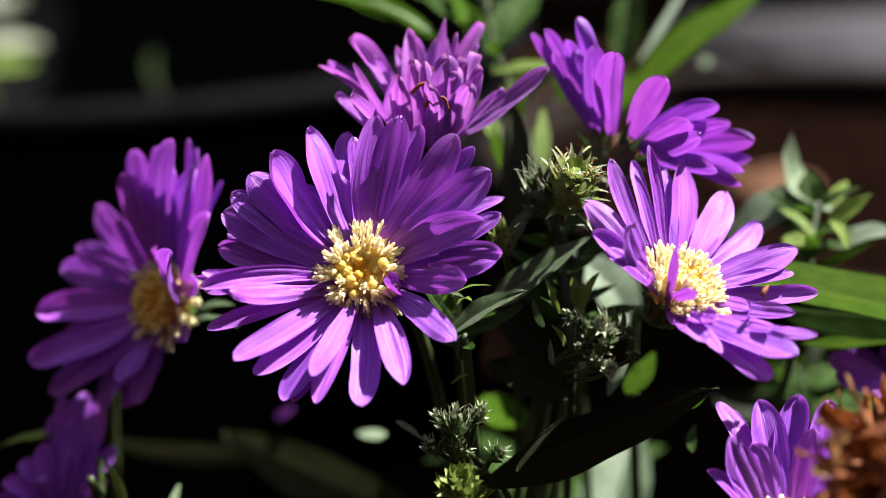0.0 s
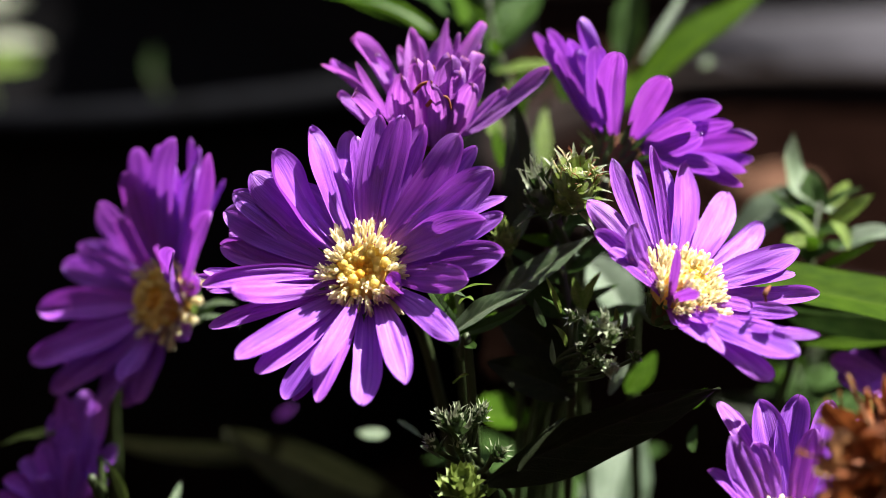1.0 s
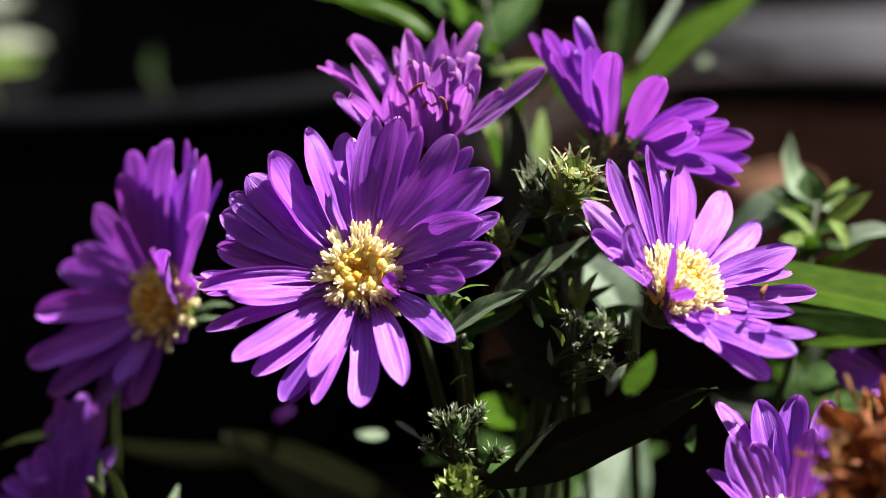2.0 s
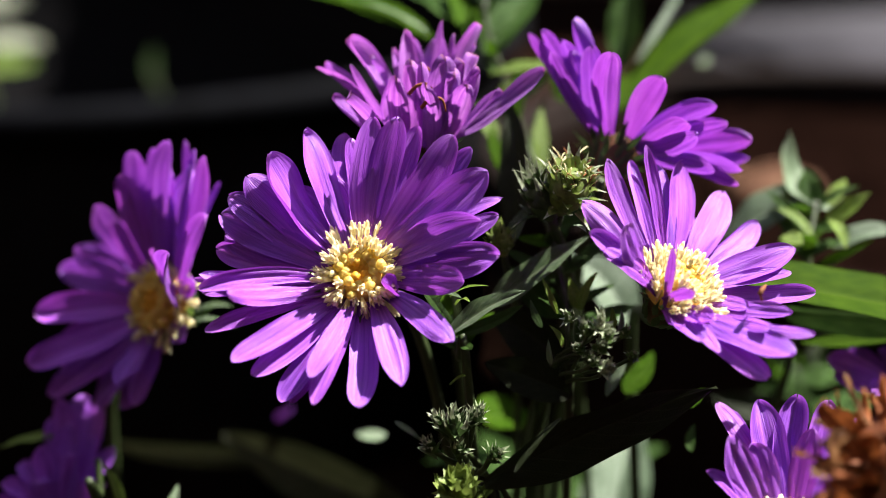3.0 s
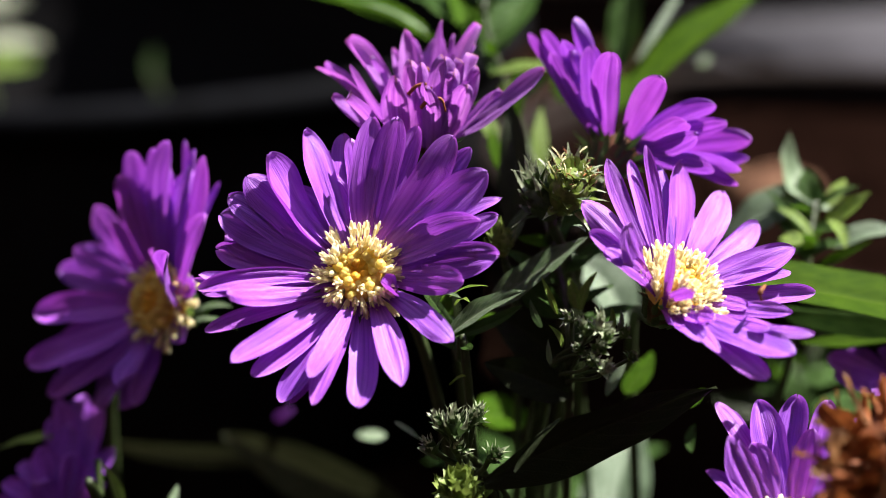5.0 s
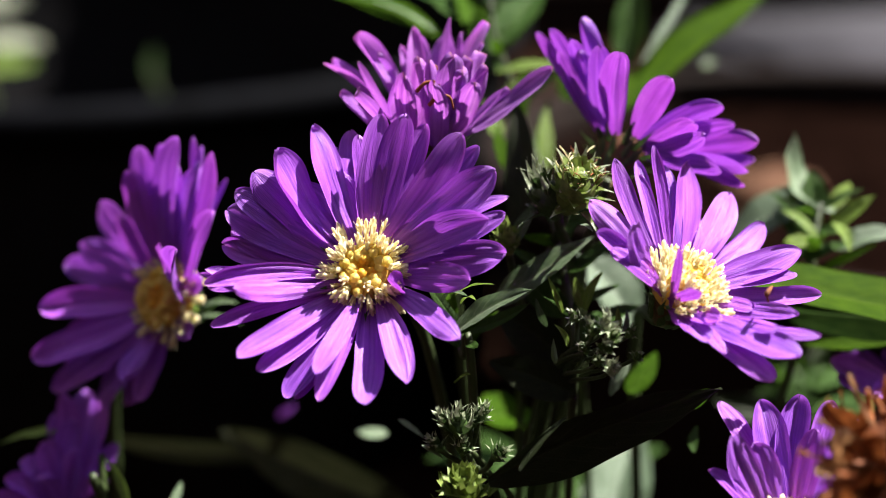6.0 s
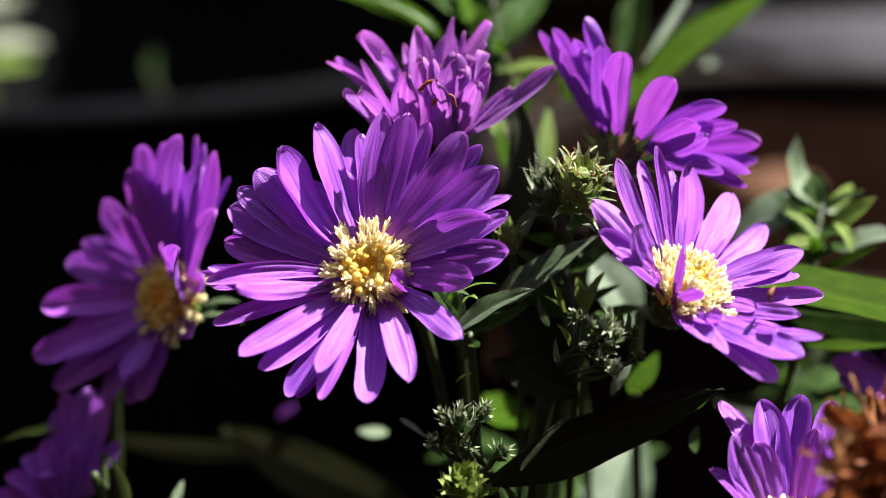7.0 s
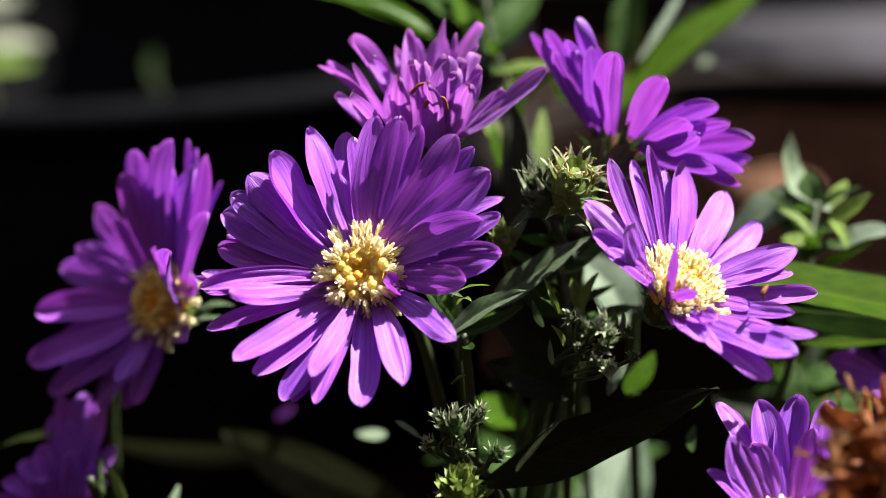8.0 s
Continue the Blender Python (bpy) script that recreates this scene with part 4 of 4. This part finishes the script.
# leafy stems: base, tip, width, face, material, bend
leafy_stem((0.012, 0.180, SOIL_TOP), [(0.0040, 0.1504, 0.2421), (0.0024, 0.1528, 0.2487), (0.0013, 0.1575, 0.2526)], [
    ((0.0008, 0.1474, 0.2543), (0.0110, 0.1448, 0.2617), 0.0040, (-0.1833, -0.3355, 0.9240), HAIRY_LEAF, 0.05),
    ((0.0012, 0.1481, 0.2534), (0.0045, 0.1451, 0.2567), 0.0022, (-0.0995, -0.2888, 0.9522), YOUNG_LEAF, 0.05),
    ((0.0069, 0.1571, 0.2545), (0.0204, 0.1585, 0.2642), 0.0052, (-0.6046, -0.4604, 0.6501), HAIRY_LEAF, 0.06),
    ((0.0012, 0.1510, 0.2583), (0.0062, 0.1469, 0.2615), 0.0010, (0.0000, -0.0691, 0.9976), LIME_LEAF, 0.1),
    ((-0.0005, 0.1497, 0.2576), (0.0028, 0.1463, 0.2600), 0.0013, (0.0000, -0.0691, 0.9976), HAIRY_LEAF, 0.25),
    ((0.0019, 0.1478, 0.2584), (0.0038, 0.1452, 0.2599), 0.0010, (0.0000, -0.0691, 0.9976), LIME_LEAF, 0.2),
    ((0.0057, 0.1786, 0.2259), (0.0150, 0.1831, 0.2236), 0.0086, (0.0995, -0.2888, 0.9522), YOUNG_LEAF, 0.05),
    ((0.0012, 0.1479, 0.2468), (0.0033, 0.1465, 0.2488), 0.0015, (0.0000, -0.0691, 0.9976), LIME_LEAF, 0.1),
    ((-0.0066, 0.1515, 0.2393), (-0.0029, 0.1524, 0.2359), 0.0013, (0.0000, -0.2902, 0.9570), GREY_LEAF, 0.05),
    ((-0.0031, 0.1397, 0.2419), (-0.0003, 0.1391, 0.2402), 0.0010, (-0.3030, -0.1982, 0.9321), GREY_LEAF, 0.12),
    ((0.0034, 0.1420, 0.2423), (0.0057, 0.1451, 0.2449), 0.0012, (-0.5077, -0.3641, 0.7808), GREY_LEAF, 0.08),
    ((0.0055, 0.1357, 0.2368), (0.0073, 0.1354, 0.2388), 0.0017, (0.0000, -0.2902, 0.9570), LIME_LEAF, 0.1),
    ], "leafy green aster stem below the open flower", 31, small=6)
leafy_stem((0.022, 0.188, SOIL_TOP), [(0.0180, 0.1540, 0.2402), (0.0178, 0.1602, 0.2515), (0.0164, 0.1654, 0.2599), (0.0154, 0.1678, 0.2634)], [
    ((0.0053, 0.1311, 0.2415), (0.0356, 0.1414, 0.2495), 0.0096, (-0.5495, -0.7794, -0.3011), SHADED_LEAF, -0.06),
    # narrow blade, added for the fold of the dark leaf that catches light
    ((0.0091, 0.1316, 0.2429), (0.0154, 0.1357, 0.2485), 0.0017, (-0.8944, -0.4202, 0.1530), SHADED_LEAF, 0.05),
    ((0.0310, 0.1837, 0.2399), (0.0215, 0.1924, 0.2493), 0.0086, (0.1036, -0.5173, 0.8495), SAGE_LEAF, 0.1),
    ((0.0291, 0.1817, 0.1995), (0.0363, 0.2013, 0.2122), 0.0126, (-0.3033, -0.7582, 0.5772), SAGE_LEAF, 0.08),
    ((0.0168, 0.1972, 0.2625), (0.0172, 0.2037, 0.2716), 0.0033, (0.5025, -0.4892, 0.7128), FRESH_LEAF, 0.05),
    ((0.0095, 0.1598, 0.2619), (0.0129, 0.1619, 0.2679), 0.0024, (-0.4056, -0.5413, 0.7366), HAIRY_LEAF, 0.06),
    ((0.0079, 0.1588, 0.2623), (0.0094, 0.1590, 0.2655), 0.0019, (0.2039, -0.5092, 0.8362), LIME_LEAF, 0.06),
    ((0.0107, 0.1697, 0.2601), (0.0107, 0.1825, 0.2776), 0.0056, (-0.5051, -0.8630, -0.0084), SHADED_LEAF, 0.04),
    ((0.0156, 0.1502, 0.2561), (0.0133, 0.1501, 0.2616), 0.0009, (-0.3030, -0.1982, 0.9321), LIME_LEAF, 0.16),
    ((0.0135, 0.1496, 0.2544), (0.0119, 0.1500, 0.2584), 0.0011, (-0.4082, -0.1044, 0.9069), HAIRY_LEAF, 0.14),
    ((0.0162, 0.1478, 0.2523), (0.0143, 0.1479, 0.2555), 0.0010, (-0.3030, -0.1982, 0.9321), LIME_LEAF, 0.14),
    ((0.0146, 0.1470, 0.2502), (0.0142, 0.1472, 0.2538), 0.0010, (-0.3030, -0.1982, 0.9321), GREY_LEAF, 0.1),
    ((0.0193, 0.1569, 0.2541), (0.0180, 0.1584, 0.2582), 0.0019, (-0.2120, -0.3439, 0.9148), LIME_LEAF, 0.1),
    ((0.0192, 0.1550, 0.2546), (0.0217, 0.1568, 0.2597), 0.0017, (-0.4264, -0.3823, 0.8198), LIME_LEAF, 0.1),
    ((0.0227, 0.1502, 0.2532), (0.0229, 0.1505, 0.2569), 0.0015, (0.3094, -0.3346, 0.8901), LIME_LEAF, 0.08),
    ((0.0241, 0.1511, 0.2528), (0.0244, 0.1522, 0.2559), 0.0009, (0.3094, -0.3346, 0.8901), GREY_LEAF, 0.08),
    ((0.0280, 0.1673, 0.2357), (0.0330, 0.1731, 0.2400), 0.0035, (0.1036, -0.3182, 0.9423), YOUNG_LEAF, 0.05),
    ((0.0233, 0.1546, 0.2417), (0.0262, 0.1561, 0.2461), 0.0021, (-0.2074, -0.2035, 0.9569), GREY_LEAF, 0.06),
    ((0.0346, 0.1522, 0.2410), (0.0372, 0.1549, 0.2426), 0.0017, (0.1036, -0.3182, 0.9423), YOUNG_LEAF, 0.05),
    ((0.0357, 0.1536, 0.2332), (0.0370, 0.1585, 0.2350), 0.0016, (-0.5025, -0.4892, 0.7128), LEAF, 0.08),
    ((0.0179, 0.1555, 0.2707), (0.0217, 0.1500, 0.2700), 0.0012, (0.1009, -0.1807, 0.9783), HAIRY_LEAF, 0.12),
    ((0.0176, 0.1533, 0.2676), (0.0192, 0.1511, 0.2673), 0.0009, (0.1009, -0.1807, 0.9783), GREY_LEAF, 0.12),
    ((0.0180, 0.1510, 0.2436), (0.0061, 0.1562, 0.2462), 0.0055, (-0.6360, -0.6247, 0.4530), SHADED_LEAF, 0.08),
    ((0.0189, 0.1593, 0.2430), (0.0072, 0.1660, 0.2499), 0.0074, (-0.6189, -0.5726, 0.5377), SHADED_LEAF, 0.08),
    ((0.0174, 0.1602, 0.2515), (0.0099, 0.1646, 0.2576), 0.0045, (-0.7035, -0.3003, 0.6441), LEAF, 0.06),
    ((0.0182, 0.1567, 0.2477), (0.0283, 0.1626, 0.2522), 0.0048, (-0.5077, -0.3641, 0.7808), LEAF, 0.08),
    ((0.0185, 0.1643, 0.2568), (0.0256, 0.1697, 0.2601), 0.0033, (-0.5077, -0.3641, 0.7808), LEAF, 0.08),
    ((0.0166, 0.1676, 0.2600), (0.0233, 0.1739, 0.2658), 0.0050, (-0.6470, -0.3222, 0.6911), LEAF, 0.08),
    ], "leafy green aster stem, its broad leaves darkened as in shade", 32, small=8)
leafy_stem((0.050, 0.215, SOIL_TOP), [(0.0549, 0.1744, 0.2377), (0.0578, 0.1795, 0.2519), (0.0591, 0.1836, 0.2571), (0.0604, 0.1867, 0.2599)], [
    ((0.0624, 0.1863, 0.2589), (0.0568, 0.1926, 0.2702), 0.0077, (0.5014, -0.3785, 0.7780), GREY_LEAF, -0.22),
    ((0.0605, 0.1842, 0.2559), (0.0671, 0.1815, 0.2632), 0.0039, (0.0000, -0.3570, 0.9341), LIME_LEAF, 0.06),
    ((0.0609, 0.1911, 0.2604), (0.0472, 0.1932, 0.2513), 0.0094, (-0.2039, -0.3132, 0.9275), SAGE_LEAF, 0.08),
    ((0.0524, 0.1826, 0.2604), (0.0578, 0.1767, 0.2558), 0.0023, (0.1009, -0.1807, 0.9783), FRESH_LEAF, 0.16),
    ((0.0526, 0.1786, 0.2551), (0.0583, 0.1790, 0.2563), 0.0039, (0.0000, -0.2902, 0.9570), LIME_LEAF, 0.05),
    ((0.0620, 0.1805, 0.2544), (0.0720, 0.1793, 0.2572), 0.0044, (0.0000, -0.2902, 0.9570), SAGE_LEAF, 0.14),
    ((0.0605, 0.1801, 0.2592), (0.0618, 0.1747, 0.2561), 0.0023, (0.1009, -0.1807, 0.9783), LIME_LEAF, 0.1),
    ((0.0561, 0.1780, 0.2534), (0.0632, 0.1789, 0.2559), 0.0026, (0.0995, -0.2888, 0.9522), LEAF, 0.1),
    ((0.0609, 0.1870, 0.2579), (0.0600, 0.1924, 0.2639), 0.0041, (-0.3094, -0.4668, 0.8285), LEAF, 0.1),
    ((0.0618, 0.1873, 0.2587), (0.0665, 0.1918, 0.2622), 0.0024, (0.1078, -0.4880, 0.8661), LIME_LEAF, 0.06),
    ((0.0603, 0.1861, 0.2524), (0.0578, 0.1937, 0.2616), 0.0056, (-0.3980, -0.4503, 0.7992), FRESH_LEAF, 0.06),
    ((0.0422, 0.1641, 0.2563), (0.0876, 0.1683, 0.2443), 0.0105, (-0.1196, -0.3147, 0.9416), BROAD_LEAF, 0.04),
    # leaf turned from the sun, added as the shadow band across one broad leaf
    ((0.0508, 0.1678, 0.2489), (0.0882, 0.1718, 0.2454), 0.0072, (-0.8197, -0.5690, -0.0655), LEAF, 0.04),
    ((0.0549, 0.1699, 0.2428), (0.0887, 0.1723, 0.2436), 0.0035, (-0.0995, -0.2888, 0.9522), BROAD_LEAF, 0.04),
    ], "leafy shoot with pale young leaves at its tip", 33, low_leaves=2)
leafy_stem((0.020, 0.225, SOIL_TOP), [(0.0216, 0.1980, 0.2353), (0.0139, 0.2063, 0.2670), (0.0083, 0.2120, 0.2827), (0.0077, 0.2168, 0.2898)], [
    ((0.0300, 0.2103, 0.2691), (0.0723, 0.2497, 0.2898), 0.0139, (-0.7998, -0.5705, 0.1864), BROAD_LEAF, 0.04),
    ((0.0357, 0.2203, 0.2761), (0.0470, 0.2384, 0.2879), 0.0019, (-0.3094, -0.4668, 0.8285), SAGE_LEAF, 0.04),
    ((0.0348, 0.2279, 0.2735), (0.0374, 0.2439, 0.2883), 0.0076, (-0.6092, -0.3988, 0.6854), LEAF, 0.04),
    ((-0.0013, 0.2058, 0.2832), (-0.0246, 0.2247, 0.2881), 0.0052, (-0.1494, -0.3530, 0.9236), YOUNG_LEAF, 0.07),
    # thin grey strip, added as the lit upper edge of the leaf before it
    ((-0.0021, 0.2041, 0.2843), (-0.0173, 0.2162, 0.2884), 0.0016, (0.2063, 0.0267, 0.9781), GREY_LEAF, 0.05),
    ((0.0084, 0.2077, 0.2767), (0.0205, 0.2021, 0.2788), 0.0038, (0.0000, -0.2902, 0.9570), FRESH_LEAF, 0.05),
    ((0.0083, 0.2129, 0.2791), (0.0185, 0.2293, 0.2891), 0.0082, (-0.2039, -0.3132, 0.9275), LEAF, 0.04),
    ((0.0083, 0.2140, 0.2824), (-0.0067, 0.2289, 0.2882), 0.0078, (0.2039, -0.3132, 0.9275), LEAF, 0.04),
    ((0.0055, 0.2117, 0.2818), (0.0016, 0.2252, 0.2897), 0.0056, (0.3094, -0.3346, 0.8901), YOUNG_LEAF, 0.04),
    ((0.0091, 0.1989, 0.2670), (0.0063, 0.2021, 0.2730), 0.0038, (0.4216, -0.5131, 0.7476), FRESH_LEAF, 0.04),
    ((0.0117, 0.2024, 0.2680), (0.0137, 0.2080, 0.2776), 0.0035, (0.4264, -0.3823, 0.8198), YOUNG_LEAF, 0.04),
    ((0.0097, 0.1905, 0.2645), (0.0080, 0.1950, 0.2709), 0.0028, (0.4264, -0.3823, 0.8198), YOUNG_LEAF, 0.04),
    ((0.0215, 0.2100, 0.2712), (0.0229, 0.2173, 0.2798), 0.0050, (-0.3094, -0.4668, 0.8285), YOUNG_LEAF, 0.04),
    ((0.0586, 0.2725, 0.2647), (0.0616, 0.2783, 0.2659), 0.0022, (0.0000, -0.4226, 0.9063), HAIRY_LEAF, 0.05),
    ((0.0101, 0.2020, 0.2725), (0.0122, 0.2034, 0.2766), 0.0025, (0.4264, -0.3823, 0.8198), FRESH_LEAF, 0.1),
    ], "tall leafy aster stem behind the flowers", 34)
leafy_stem((-0.035, 0.185, SOIL_TOP), [(-0.0500, 0.1569, 0.2189), (-0.0510, 0.1586, 0.2237), (-0.0514, 0.1604, 0.2285)], [
    ((-0.0470, 0.1560, 0.2224), (-0.0496, 0.1567, 0.2301), 0.0017, (0.3094, -0.3346, 0.8901), FRESH_LEAF, 0.05),
    ((-0.0510, 0.1586, 0.2237), (-0.0515, 0.1602, 0.2281), 0.0012, (0.1005, -0.4205, 0.9017), YOUNG_LEAF, 0.05),
    ((-0.0608, 0.1686, 0.2277), (-0.0719, 0.1723, 0.2232), 0.0030, (0.0000, -0.0691, 0.9976), FRESH_LEAF, 0.04),
    ((-0.0418, 0.1612, 0.2191), (-0.0407, 0.1643, 0.2217), 0.0014, (0.0000, -0.4226, 0.9063), GREY_LEAF, 0.04),
    ], "thin leafy aster stem in the shade", 35, low_leaves=4, small=0)
leafy_stem((0.000, 0.235, SOIL_TOP), [(-0.0218, 0.2186, 0.1750), (-0.0220, 0.2228, 0.1806)], [
    ((-0.0046, 0.1954, 0.1960), (-0.0433, 0.2132, 0.2041), 0.0108, (-0.3987, -0.8618, 0.3137), SHADED_OLIVE_LEAF, 0.1),
    ((-0.0250, 0.2118, 0.2003), (-0.0729, 0.2323, 0.1921), 0.0042, (-0.4041, -0.8889, 0.2160), SHADED_OLIVE_LEAF, 0.12),
    ((-0.0095, 0.1819, 0.2205), (-0.0147, 0.1829, 0.2203), 0.0023, (0.0000, -0.4226, 0.9063), GREY_LEAF, 0.04),
    ], "low leafy aster stem, deep shade put into its leaf colour", 36, low_leaves=4, small=0)
leafy_stem((0.052, 0.232, SOIL_TOP), [(0.0716, 0.2074, 0.2028), (0.0714, 0.2131, 0.2096), (0.0695, 0.2185, 0.2156)], [
    ((0.0708, 0.2119, 0.2121), (0.0619, 0.2160, 0.2118), 0.0044, (-0.3030, -0.5866, 0.7510), LEAF, 0.08),
    ((0.0697, 0.2128, 0.2147), (0.0827, 0.2190, 0.2141), 0.0053, (0.1988, -0.1780, 0.9637), LEAF, 0.08),
    ((0.0709, 0.2178, 0.2137), (0.0646, 0.2234, 0.2145), 0.0045, (-0.6667, -0.5125, 0.5412), SHADED_LEAF, 0.08),
    ((0.0694, 0.2034, 0.2123), (0.0508, 0.2065, 0.2148), 0.0064, (-0.3015, -0.7469, 0.5927), SHADED_LEAF, 0.08),
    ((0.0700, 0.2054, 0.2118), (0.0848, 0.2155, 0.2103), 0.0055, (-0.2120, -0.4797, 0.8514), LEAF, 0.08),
    ((0.0742, 0.2174, 0.2155), (0.0787, 0.2286, 0.2172), 0.0034, (-0.6189, -0.5726, 0.5377), SHADED_LEAF, 0.08),
    ((0.0658, 0.2070, 0.2164), (0.0668, 0.2134, 0.2192), 0.0028, (-0.1980, -0.4142, 0.8884), LEAF, 0.08),
    ], "leafy aster stem low among the flowers", 37, low_leaves=3, small=14)


fallen = sway_thing("fallen_petal", (-0.0292, 0.2130, 0.2094), "small fallen purple aster petal lying on a dull leaf", "petal")
part("petal", petal_shape(0.0044, 0.0015, random.Random(8), cup=0.0), PETAL, fallen,
     at=along((0, 0, 0), Vector((-0.0339, 0.2138, 0.2058)) - Vector((-0.0292, 0.2130, 0.2094)), (-0.78, -0.60, 0.05))[0])


# ---- sway in the wind: a gentle turn about a point above the soil; outer flowers turn about points of their own ----
def motions():
    middle, low_left, low_right = Vector((0.025, 0.195, 0.198)), Vector((0.010, 0.195, 0.175)), Vector((0.045, 0.195, 0.222))
    # sideways swing in thousandths of a radian, every tenth of a second
    first = (0.0, [0, 2, 2, 1, 7, 7, 7, 8, 7, 2, 4, -2, -9, -1, -1, 0, 0, -3])
    second = (2.8, [-2, 1, -5, 1, -3, 1, 2, 1, 0, 0, 0, 2, 3, -4, -2, 7, 2, -8, -5, -6])
    third = (5.8, [-1, 1, 8, 16, -1, 9, 3, 4, 14, 8, 7, 0, 13, -3, -2, -3, -1, 0, 1, -5, -2, -3, -1])
    swing = [(start + 0.1 * k, a) for start, angles in (first, second, third) for k, a in enumerate(angles)]
    for thing in SWAYING:
        rest = thing.matrix_basis.copy()
        x, y = rest.translation.xy
        pivot = low_left if x < -0.025 else low_right if y < 0.168 else middle
        rows = []
        for t, a in swing:
            turn = Matrix.Translation(pivot) @ Matrix.Rotation(a * 0.00093, 4, "Y") @ Matrix.Translation(-pivot)
            rows.append((t, turn @ rest))
        walk(thing, rows)


motions()
